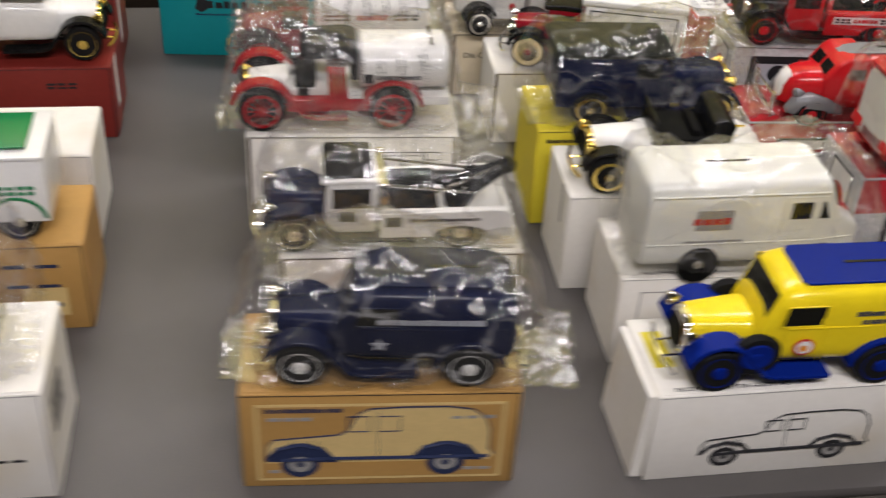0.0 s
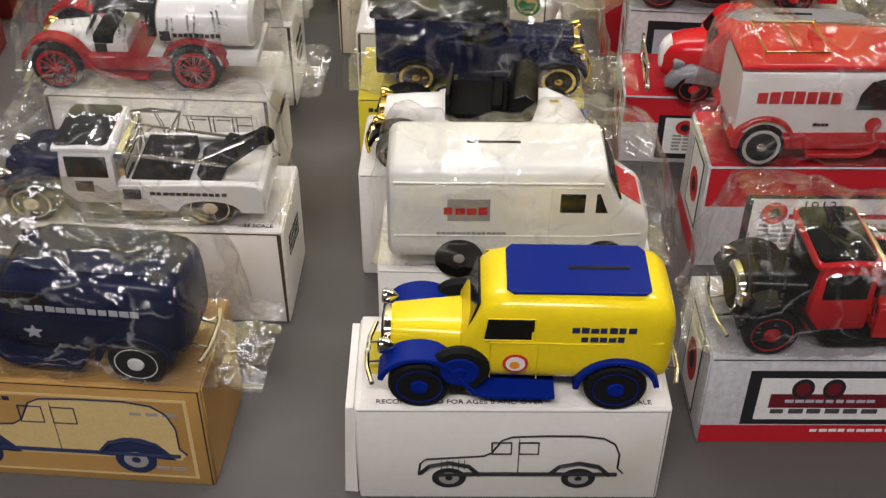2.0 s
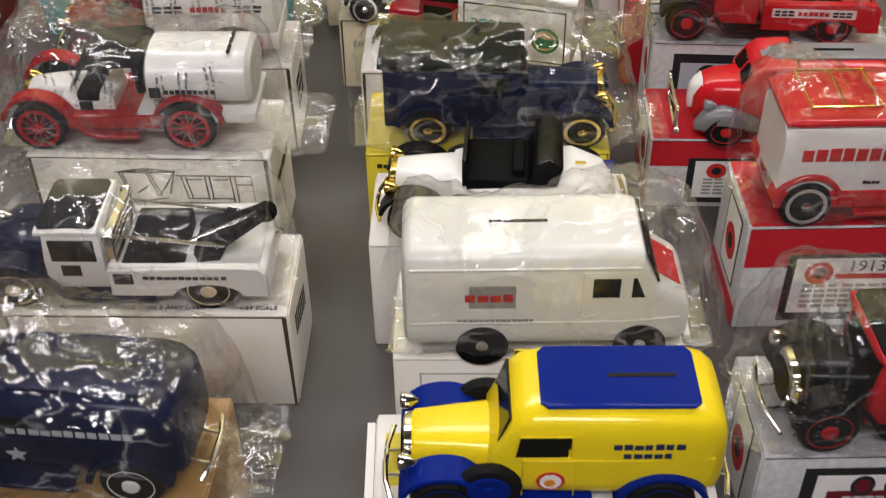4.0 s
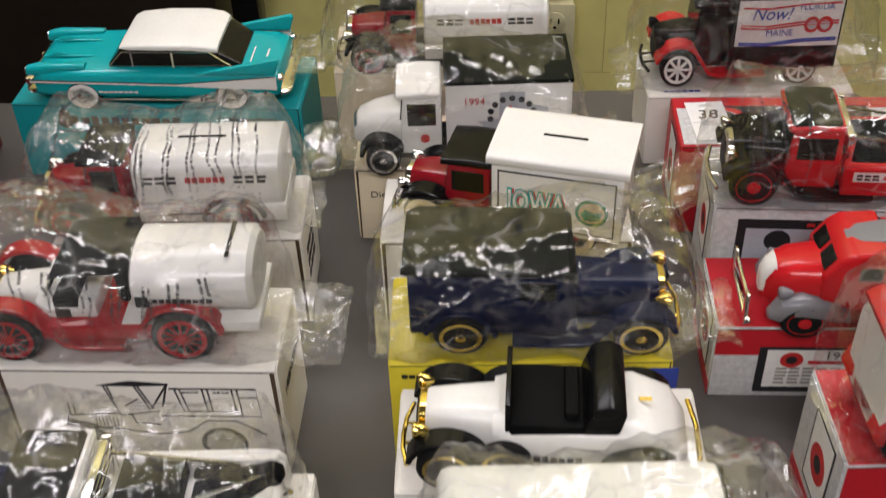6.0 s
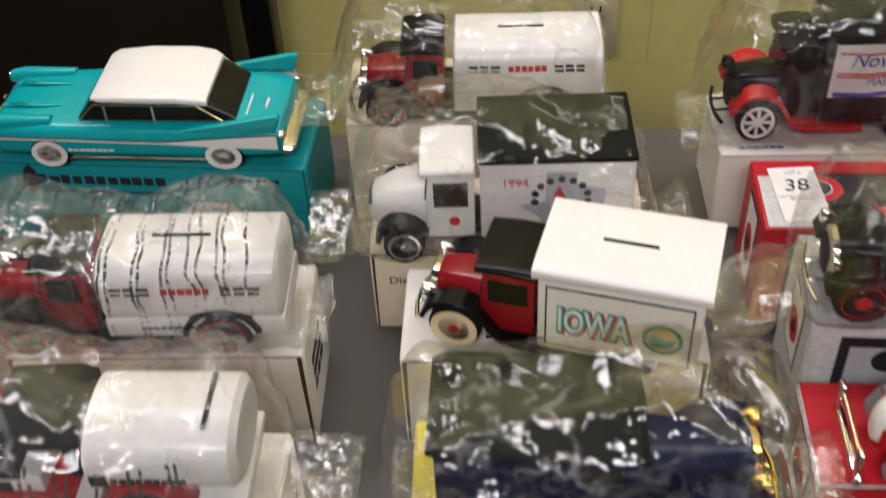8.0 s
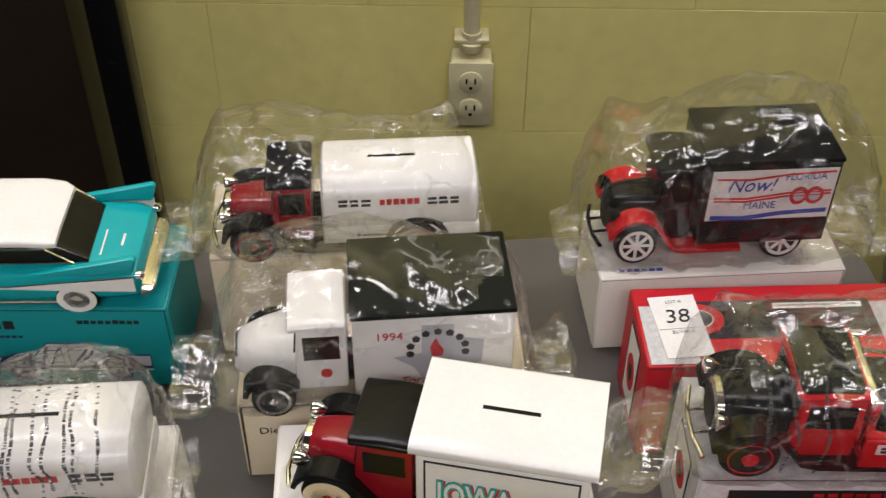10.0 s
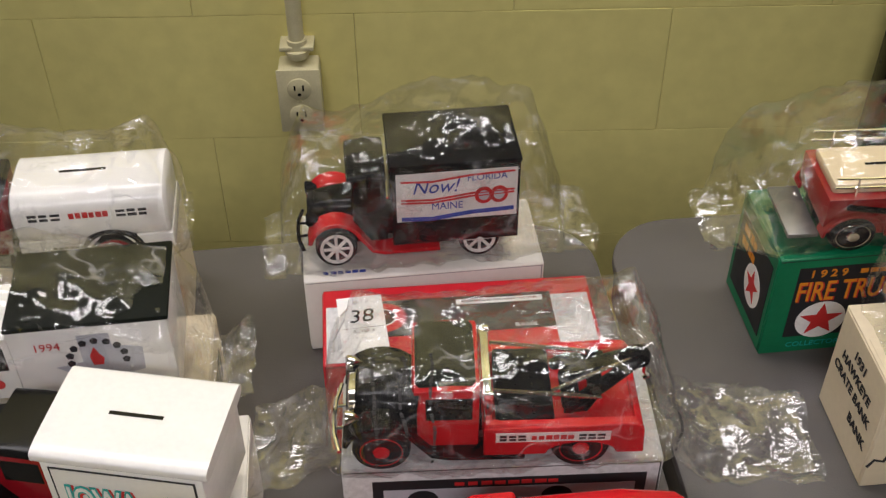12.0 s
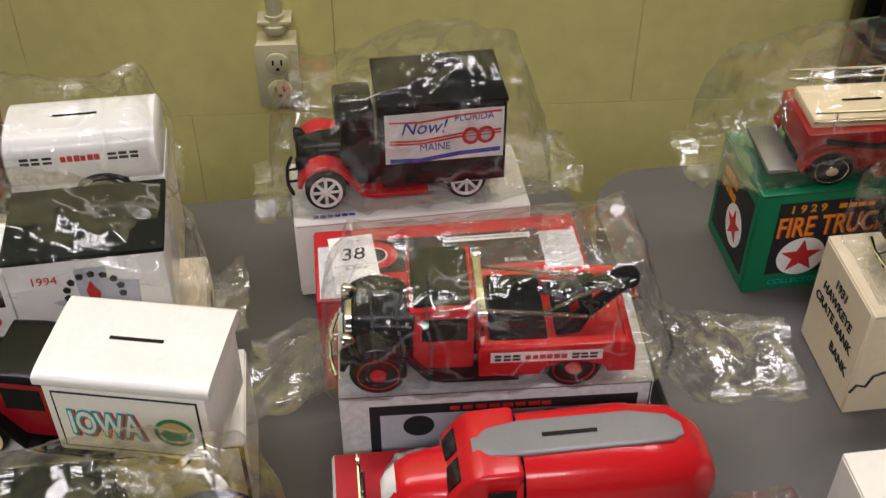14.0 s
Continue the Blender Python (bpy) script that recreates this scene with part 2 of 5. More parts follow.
# ---- mesh helpers (millimetres in, metres out) ----
class Form:
    """Collects simple bevelled and lofted forms into one mesh."""

    def __init__(self):
        self.bm = bmesh.new()

    def _take(self, other):
        me = bpy.data.meshes.new("scratch")
        other.to_mesh(me)
        other.free()
        self.bm.from_mesh(me)
        bpy.data.meshes.remove(me)
        return self

    def _bevel(self, b, bev, seg=2):
        if bev:
            bmesh.ops.bevel(b, geom=b.edges[:], offset=bev / 1000, segments=seg, profile=0.5, affect="EDGES", clamp_overlap=True)

    def box(self, x0, x1, y0, y1, z0, z1, bev=0.0, seg=2):
        b = bmesh.new()
        bmesh.ops.create_cube(b, size=1)
        for v in b.verts:
            v.co = Vector(((x0 + x1) / 2 + v.co.x * (x1 - x0), (y0 + y1) / 2 + v.co.y * (y1 - y0), (z0 + z1) / 2 + v.co.z * (z1 - z0))) / 1000
        self._bevel(b, bev, seg)
        return self._take(b)

    def prism(self, pts, y0, y1, bev=0.0, seg=2):
        b = bmesh.new()
        a = [b.verts.new(Vector((x, y0, z)) / 1000) for x, z in pts]
        c = [b.verts.new(Vector((x, y1, z)) / 1000) for x, z in pts]
        n = len(pts)
        b.faces.new(a)
        b.faces.new(c[::-1])
        for i in range(n):
            b.faces.new((a[i], c[i], c[(i + 1) % n], a[(i + 1) % n]))
        bmesh.ops.recalc_face_normals(b, faces=b.faces[:])
        self._bevel(b, bev, seg)
        return self._take(b)

    def slab(self, pts, z0, z1, bev=0.0):
        b = bmesh.new()
        a = [b.verts.new(Vector((x, y, z0)) / 1000) for x, y in pts]
        c = [b.verts.new(Vector((x, y, z1)) / 1000) for x, y in pts]
        n = len(pts)
        b.faces.new(a[::-1])
        b.faces.new(c)
        for i in range(n):
            b.faces.new((a[i], a[(i + 1) % n], c[(i + 1) % n], c[i]))
        bmesh.ops.recalc_face_normals(b, faces=b.faces[:])
        self._bevel(b, bev)
        return self._take(b)

    def loft(self, rows, n=20, power=3.0, axis="x"):
        """rows: position, half width, bottom, top; rings are rounded rectangles."""
        b = bmesh.new()
        rings = []
        for s, hw, z0, z1 in rows:
            ring = []
            for i in range(n):
                a = 2 * math.pi * (i + 0.5) / n
                c, d = math.cos(a), math.sin(a)
                u = hw * math.copysign(abs(c) ** (2 / power), c)
                w = (z0 + z1) / 2 + (z1 - z0) / 2 * math.copysign(abs(d) ** (2 / power), d)
                ring.append(b.verts.new(Vector((s, u, w) if axis == "x" else (u, s, w)) / 1000))
            rings.append(ring)
        for p, q in zip(rings, rings[1:]):
            for i in range(n):
                b.faces.new((p[i], p[(i + 1) % n], q[(i + 1) % n], q[i]))
        b.faces.new(rings[0][::-1])
        b.faces.new(rings[-1])
        bmesh.ops.recalc_face_normals(b, faces=b.faces[:])
        return self._take(b)

    def lathe(self, profile, x, y, z, n=24, axis="y"):
        """profile: radius and place along the axis."""
        b = bmesh.new()
        rings = []
        for r, s in profile:
            ring = []
            for i in range(n):
                a = 2 * math.pi * i / n
                u, w = r * math.cos(a), r * math.sin(a)
                p = {"y": (x + u, y + s, z + w), "x": (x + s, y + u, z + w), "z": (x + u, y + w, z + s)}[axis]
                ring.append(b.verts.new(Vector(p) / 1000))
            rings.append(ring)
        for p, q in zip(rings, rings[1:]):
            for i in range(n):
                b.faces.new((p[i], p[(i + 1) % n], q[(i + 1) % n], q[i]))
        b.faces.new(rings[0])
        b.faces.new(rings[-1][::-1])
        bmesh.ops.recalc_face_normals(b, faces=b.faces[:])
        return self._take(b)

    def tube(self, pts, r, n=6):
        b = bmesh.new()
        P = [Vector(p) / 1000 for p in pts]
        rings = []
        for i, p in enumerate(P):
            d = (P[min(i + 1, len(P) - 1)] - P[max(i - 1, 0)]).normalized()
            side = d.cross(Vector((0.3, 0.9, 0.31))).normalized()
            up = d.cross(side)
            rings.append([b.verts.new(p + (side * math.cos(2 * math.pi * k / n) + up * math.sin(2 * math.pi * k / n)) * r / 1000) for k in range(n)])
        for p, q in zip(rings, rings[1:]):
            for i in range(n):
                b.faces.new((p[i], p[(i + 1) % n], q[(i + 1) % n], q[i]))
        b.faces.new(rings[0])
        b.faces.new(rings[-1][::-1])
        bmesh.ops.recalc_face_normals(b, faces=b.faces[:])
        return self._take(b)

    def fender(self, cx, cz, r, a0, a1, y0, y1, thick=1.6, n=12, run=()):
        """A curved mudguard round (cx, cz) from a0 to a1 degrees, with further points run on to it."""
        pts = [(cx + r * math.cos(radians(a0 + (a1 - a0) * i / n)), cz + r * math.sin(radians(a0 + (a1 - a0) * i / n))) for i in range(n + 1)] + list(run)
        outer, inner = [], []
        for i, p in enumerate(pts):
            d = Vector(pts[min(i + 1, len(pts) - 1)]) - Vector(pts[max(i - 1, 0)])
            side = Vector((-d.y, d.x)).normalized() * thick / 2
            outer.append(tuple(Vector(p) + side))
            inner.append(tuple(Vector(p) - side))
        return self.prism(outer + inner[::-1], y0, y1, 0.5, 1)


def part(name, form, mat, parent, label="", smooth=True):
    me = bpy.data.meshes.new(name)
    form.bm.to_mesh(me)
    form.bm.free()
    me.materials.append(mat)
    if smooth:
        me.shade_smooth()
        me.set_sharp_from_angle(angle=radians(38))
    ob = new(name, me)
    ob.parent = parent
    return tagged(ob, label)


def thing(name, label, category, m, group="", kind=""):
    ob = new(name)
    ob.empty_display_size = 0.02
    ob.matrix_world = m
    return tagged(ob, label, category, group, kind)


def lettering(text, size, mat, parent, x, y, z, rx=90, ry=0, rz=0, name="lettering", thick=0.12, shear=0.0, stretch=1.0, bold=0.0):
    """Raised print in the built-in font, centred at (x, y, z) millimetres of its parent."""
    curve = bpy.data.curves.new(name, "FONT")
    curve.body, curve.size, curve.extrude, curve.align_x, curve.align_y, curve.shear = text, size / 1000, thick / 1000, "CENTER", "CENTER", shear
    curve.resolution_u, curve.offset = 3, bold / 1000
    source = bpy.data.objects.new("scratch", curve)
    me = source.to_mesh().copy()
    bpy.data.objects.remove(source)
    me.name = name
    me.materials.clear()
    me.materials.append(mat)
    ob = new(name, me)
    ob.parent = parent
    ob.matrix_local = pose(x / 1000, y / 1000, z / 1000, rx, ry, rz) @ Matrix.Diagonal((stretch, 1, 1, 1))
    return ob


def bars(parent, x, y, z, w, h, count, mat, rows=1, rx=90, ry=0, rz=0, name="print", seed=1):
    """A word or lines too small to read: short bars, in a plane turned by rx, ry, rz."""
    rnd = random.Random(seed + int(x * 7 + z * 13))
    f = Form()
    step = h / rows
    for row in range(rows):
        at = -w / 2
        cell = w / count
        for i in range(count):
            wide, tall = cell * rnd.uniform(0.70, 0.88), rnd.uniform(0.0, 0.14)
            f.box(at + i * cell, at + i * cell + wide, h / 2 - (row + 0.80) * step, h / 2 - (row + 0.12 + tall) * step, -0.12, 0.12)
    ob = part(name, f, mat, parent, smooth=False)
    ob.matrix_local = pose(x / 1000, y / 1000, z / 1000, rx, ry, rz)
    return ob


def panel(name, parent, x0, x1, z0, z1, y, mat, proud=0.3, label=""):
    return part(name, Form().box(x0, x1, y - proud, y + 0.2, z0, z1), mat, parent, label, smooth=False)


# ---- the room ----
def structure(name, form, mat, label, m=None, category=""):
    ob = part(name, form, mat, None, label, smooth=False)
    if m is not None:
        ob.matrix_world = m
    tagged(ob, label, category, "", "structure")
    return ob


WALL = pose(0.17, 1.875, 0, 0, 0, WALL_YAW)
structure("floor", Form().box(-3500, 3500, -3200, 3000, FLOOR * 1000 - 60, FLOOR * 1000), FLOOR_TILE, "brown vinyl floor of the room", WALL)
structure("ceiling", Form().box(-3500, 3500, -3200, 200, 1720, 1780), PLASTER, "dull grey ceiling of the room", WALL)
wall = structure("wall_north", Form().box(-3500, 3500, 6, 200, FLOOR * 1000, 1720), WALL_PAINT, "olive green painted concrete block wall", WALL)
structure("wall_south", Form().box(-3500, 3500, -3300, -3200, FLOOR * 1000, 1720), BACK_PAINT, "dull brown painted wall behind", WALL)
structure("wall_west", Form().box(-3600, -3500, -3300, 200, FLOOR * 1000, 1720), BACK_PAINT, "dull brown painted side wall", WALL)
structure("wall_east", Form().box(3500, 3600, -3300, 200, FLOOR * 1000, 1720), BACK_PAINT, "dull brown painted side wall", WALL)

# painted blocks of the wall, each with softened edges and its own slight set
rnd = random.Random(4)
BLOCK_H, BLOCK_W = 180, 385
block_meshes = []
for variant in range(4):
    f = Form()
    b = bmesh.new()
    bmesh.ops.create_cube(b, size=1)
    for v in b.verts:
        v.co = Vector((v.co.x * (BLOCK_W - 0.3), v.co.y * 14, v.co.z * (BLOCK_H - 0.3))) / 1000
    bmesh.ops.bevel(b, geom=b.edges[:], offset=0.0009, segments=2, profile=0.5, affect="EDGES")
    f._take(b)
    me = bpy.data.meshes.new("block")
    f.bm.to_mesh(me)
    f.bm.free()
    me.materials.append(WALL_PAINT)
    block_meshes.append(me)
for row in range(-2, 5):
    zc = -333 + BLOCK_H * (row + 0.5)
    for col in range(-4, 5):
        xc = 265 + BLOCK_W * (col + (0.5 if row % 2 else 0))
        ob = new("block", block_meshes[rnd.randrange(4)])
        ob.parent = wall
        ob.matrix_local = pose(xc / 1000, (6.2 + rnd.uniform(-0.12, 0.12)) / 1000, zc / 1000, rnd.uniform(-0.10, 0.10), 0, rnd.uniform(-0.04, 0.04))

# the ceiling lamps that light the room
for lx, ly, power in LAMPS:
    lamp = thing("ceiling_light", "white ceiling light with a bright diffuser", "ceiling light", pose(lx, ly, 1.62, 0, 0, WALL_YAW), "ceiling lights")
    part("housing", Form().box(-640, 640, -180, 180, 20, 100, 4), PLASTER, lamp)
    part("diffuser", Form().box(-600, 600, -140, 140, 6, 19, 3), LAMP_GLOW, lamp)


def rounded(w, d, r, n=7):
    pts = []
    for cx, cy, a0 in ((w - r, r, -90), (w - r, d - r, 0), (r, d - r, 90), (r, r, 180)):
        pts += [(cx + r * math.cos(radians(a0 + 90 * i / n)), cy + r * math.sin(radians(a0 + 90 * i / n))) for i in range(n + 1)]
    return pts


def folding_table(x, y, yaw, label):
    """A moulded plastic folding table; (x, y) is its front left corner, the top lies at z = 0."""
    t = thing("folding_table", label, "table", pose(x, y, 0, 0, 0, yaw), "folding tables")
    w, d = 1830, 697
    top = Form().slab(rounded(w, d, 48), -9, 0, 2.5)
    part("tabletop", top, TABLE_PLASTIC, t)
    part("rim", Form().slab([(2 + px * (w - 4) / w, 2 + py * (d - 4) / d) for px, py in rounded(w, d, 48)], -44, -10, 5), TABLE_RIM, t, "darker moulded rim")
    for lx in (230, w - 230):
        for ly in (90, d - 90):
            part("leg", Form().tube([(lx, ly, -40), (lx, ly, FLOOR * 1000 + 1)], 14, 12), STEEL, t)
        part("crossbar", Form().tube([(lx, 90, -420), (lx, d - 90, -420)], 10, 10), STEEL, t)
    return t


def corner(x, y, yaw, dx, dy):
    a = radians(yaw)
    return x + dx * math.cos(a) - dy * math.sin(a), y + dx * math.sin(a) + dy * math.cos(a)


T1 = corner(0.499, 1.338, 11, -1.830, -0.697)
folding_table(*T1, 11, "grey plastic folding table crowded with boxed toy trucks")
T2 = corner(0.511, 1.334, 10.4, 0, -0.697)
side_table = folding_table(*T2, 10.4, "grey plastic folding table with rounded corners beside the first")
back = side_table.matrix_world.inverted()
mark = [tuple(back @ Vector(p) * 1000) for p in ((0.568, 1.044, 0), (0.576, 1.046, 0), (0.590, 1.012, 0), (0.582, 1.010, 0), (0.568, 1.044, 0))]
part("scratch", Form().tube(mark, 0.35, 4), TABLE_RIM, side_table, "scratched rectangle")

# outlet box with its conduit on the wall
outlet = thing("electrical_outlet", "cream painted double outlet box below a conduit on the wall", "outlet", WALL @ pose(0.003, 0, -0.295) @ Matrix.Diagonal((0.86, 0.9, 0.87, 1)))
part("back_box", Form().box(-29, 29, -42, -1.5, 0, 100, 4), CONDUIT_PAINT, outlet)
part("cover_plate", Form().box(-31, 31, -45, -42, -2, 102, 2.5), CONDUIT_PAINT, outlet)
for zc in (28, 72):
    face = part("receptacle", Form().lathe([(17, 0), (17, -2.6), (15.5, -3.4)], 0, -45, zc, 24), CONDUIT_PAINT, outlet)
    for sx, h in ((-6, 8), (6, 9.5)):
        part("slot", Form().box(sx - 1.3, sx + 1.3, -48.7, -47.5, zc + 1 - h / 2 + 2, zc + 1 + h / 2 + 2), BLACK, face)
    part("ground_hole", Form().lathe([(2.6, 0), (2.6, -0.5)], 0, -48.3, zc - 8, 12), BLACK, face)
part("screw", Form().lathe([(3, 0), (3, -1.2), (1.8, -1.8)], 0, -45, 50, 12), CONDUIT_PAINT, outlet)
part("connector", Form().lathe([(15, 110), (15, 116), (18, 117), (18, 123), (14, 124), (14, 138)], 0, -20, 0, 20, "z"), CONDUIT_PAINT, outlet)
part("conduit", Form().lathe([(11, 120), (11, 1950)], 0, -20, 0, 20, "z"), CONDUIT_PAINT, outlet)
part("strap", Form().box(-24, 24, -33, -1.5, 124, 131, 1.5), CONDUIT_PAINT, outlet)

# tall dark cabinets behind the tables
cab = thing("dark_cabinet", "tall dark brown cabinet with a black edge post against the wall", "cabinet", pose(-0.20, 1.735, FLOOR, 0, 0, 6))
part("side_panel", Form().box(-1010, -60, 0, 90, 0, 1250, 4), DARK_BOARD, cab)
part("post", Form().box(-36, 0, -12, 24, 0, 1260, 3), BLACK, cab, "black upright post")
part("base", Form().box(-1010, -40, -6, 0, 0, 60, 2), BLACK, cab)
part("shelf_edge", Form().box(-1000, -62, -8, 0, 880, 905, 2), DARK_BOARD, cab)
cab = thing("dark_stand", "tall dark stand in the far corner by the wall", "stand", pose(0.90, 1.88, FLOOR, 0, 0, 6))
part("side_panel", Form().box(0, 700, 0, 60, 0, 1350, 5), DARK_BOARD, cab)
part("post", Form().box(-22, 0, -6, 30, 0, 1350, 3), BLACK, cab)


# ---- boxes ----
def on(box, w, d, h, yaw=0.0, size=(1, 1, 1)):
    """A place on top of a box, with a size in x, y and z."""
    m = box.matrix_world
    place = m @ Vector((w / 1000, d / 1000, (h + 0.9) / 1000))
    return Matrix.Translation(place) @ m.to_quaternion().to_matrix().to_4x4() @ pose(0, 0, 0, 0, 0, yaw) @ Matrix.Diagonal((*size, 1))


def toy_box(label, x, y, yaw, w, d, h, mat, flap=None, group="toy boxes", to=None):
    """A closed carton; (x, y) is its front left corner on the table. Drawn w x d x h, brought to the size to, in millimetres."""
    to = to or (w, d, h)
    t = thing("toy_box", label, "box", pose(x, y, 0, 0, 0, yaw) @ Matrix.Diagonal((to[0] / w, to[1] / d, to[2] / h, 1)), group)
    part("carton", Form().box(0, w, 0, d, 0.4, h, 0.9, 2), mat, t)
    flap = flap or mat
    part("tuck_flap", Form().box(2, w - 2, 1.5, d * 0.6, h, h + 0.5, 0.25, 1), mat, t)
    for s, x0 in (("left", -0.7), ("right", w - 0.1)):
        part("end_flap", Form().box(x0, x0 + 0.8, 2.5, d - 1.5, 2, h - 1.2, 0.3, 1), flap, t)
    part("seam", Form().box(0.6, w - 0.6, -0.25, 0.3, h - 1.6, h - 1.1), INK_GREY if mat in (CARD_WHITE, CARD_CREAM) else INK, t)
    part("seam", Form().box(w - 1.6, w - 0.9, -0.25, 0.3, 1, h - 1.5), INK_GREY if mat in (CARD_WHITE, CARD_CREAM) else INK, t)
    return t


def edge_shade(t, w, h, left=2.4, right=2.6):
    """Painted shade where the front panel of a carton meets its ends and top: dark wedges and a strip."""
    # these seams are shade put into colour, slightly proud of the front
    part("seam", Form().prism([(0.7, 1), (0.7 + left * 0.6, 1), (0.7 + left, h - 2), (0.7, h - 2)], -0.45, 0.2), GAP_SHADE, t)
    part("seam", Form().prism([(w - 0.7, 1), (w - 0.7, h - 2), (w - 0.7 - right, h - 2), (w - 0.7 - right * 0.6, 1)], -0.45, 0.2), GAP_SHADE, t)
    part("seam", Form().box(2, w - 2, -0.4, 0.2, h - 2.0, h - 1.3), GAP_SHADE, t)


PANEL_CAR = [(0, 12), (1, 22), (4, 26), (34, 29), (38, 32), (43, 43), (48, 46), (64, 47), (84, 47), (95, 45), (101, 40), (104, 31), (104, 18), (107, 14)]


def artwork(parent, outline, x, z, scale, ink, fill=None, y=-0.3, wheel_x=(16, 84), flip=False, rim=None):
    """A printed drawing of a car on the front of a carton."""
    def put(p):
        return x + (104 - p[0] if flip else p[0]) * scale, z + p[1] * scale
    if fill:
        pts = [put(p) for p in outline] + [put((104, 10)), put((0, 10))]
        part("print", Form().prism(pts, y - 0.05, y + 0.3), fill, parent, smooth=False)
    f = Form()
    ring = [put(p) for p in outline]
    f.tube([(a, y - 0.1, b) for a, b in ring], 0.55, 4)
    f.tube([(a, y - 0.1, b) for a, b in (put((8, 12)), put((30, 13)), put((72, 13)), put((104, 13)))], 1.3, 4)
    top = max(p[1] for p in outline)
    for gx in (38, 52):
        f.tube([(a, y - 0.1, b) for a, b in (put((gx, top - 6)), put((gx + 10, top - 6)), put((gx + 10, top - 16)), put((gx, top - 16)), put((gx, top - 6)))], 0.5, 4)
    f.tube([(a, y - 0.1, b) for a, b in (put((52, 14)), put((52, top - 3)))], 0.25, 4)
    for k in range(5):
        f.tube([(a, y - 0.1, b) for a, b in (put((12 + k * 3, 17)), put((12 + k * 3, 25)))], 0.22, 4)
    for wx in wheel_x:
        f.tube([(a, y - 0.1, b) for a, b in (put((wx - 15, 13)), put((wx - 10, 20)), put((wx, 23)), put((wx + 10, 20)), put((wx + 16, 12)))], 1.4, 4)
    part("print", f, ink, parent, smooth=False)
    for wx in wheel_x if fill else ():
        guard = [put((wx + a, b)) for a, b in ((-16, 11), (-11, 20), (-4, 23.5), (4, 23.5), (11, 20), (18, 10))]
        part("print", Form().prism(guard, y - 0.15, y + 0.2), ink, parent, smooth=False)
    for wx in wheel_x:
        a, b = put((wx, 9))
        part("print", Form().lathe([(9 * scale, 0.1), (9 * scale, -0.15)], a, y - 0.1, b, 20), ink, parent, smooth=False)
        part("print", Form().lathe([(5.4 * scale, 0.1), (5.4 * scale, -0.25)], a, y - 0.1, b, 16), rim or INK_GREY, parent, smooth=False)
        part("print", Form().lathe([(2 * scale, 0.1), (2 * scale, -0.35)], a, y - 0.1, b, 12), ink, parent, smooth=False)


def end_roundel(t, y, z, r, left=True, w=0):
    """Red roundel printed on the end of a carton."""
    xx = -0.9 if left else w + 0.9
    part("print", Form().box(xx - 0.15, xx + 0.15, y - r * 1.5, y + r * 1.5, z - r * 2.0, z + r * 2.2), INK, t, smooth=False)
    part("print", Form().box(xx - 0.3, xx + 0.1, y - r * 1.35, y + r * 1.35, z - r * 1.85, z + r * 2.05), INK_WHITE, t, smooth=False)
    part("print", Form().lathe([(r, 0), (r, -0.25)], xx - 0.2, y, z, 20, "x"), INK_RED, t, smooth=False)
    part("print", Form().lathe([(r * 0.45, 0), (r * 0.45, -0.3)], xx - 0.3, y, z, 14, "x"), INK, t, smooth=False)


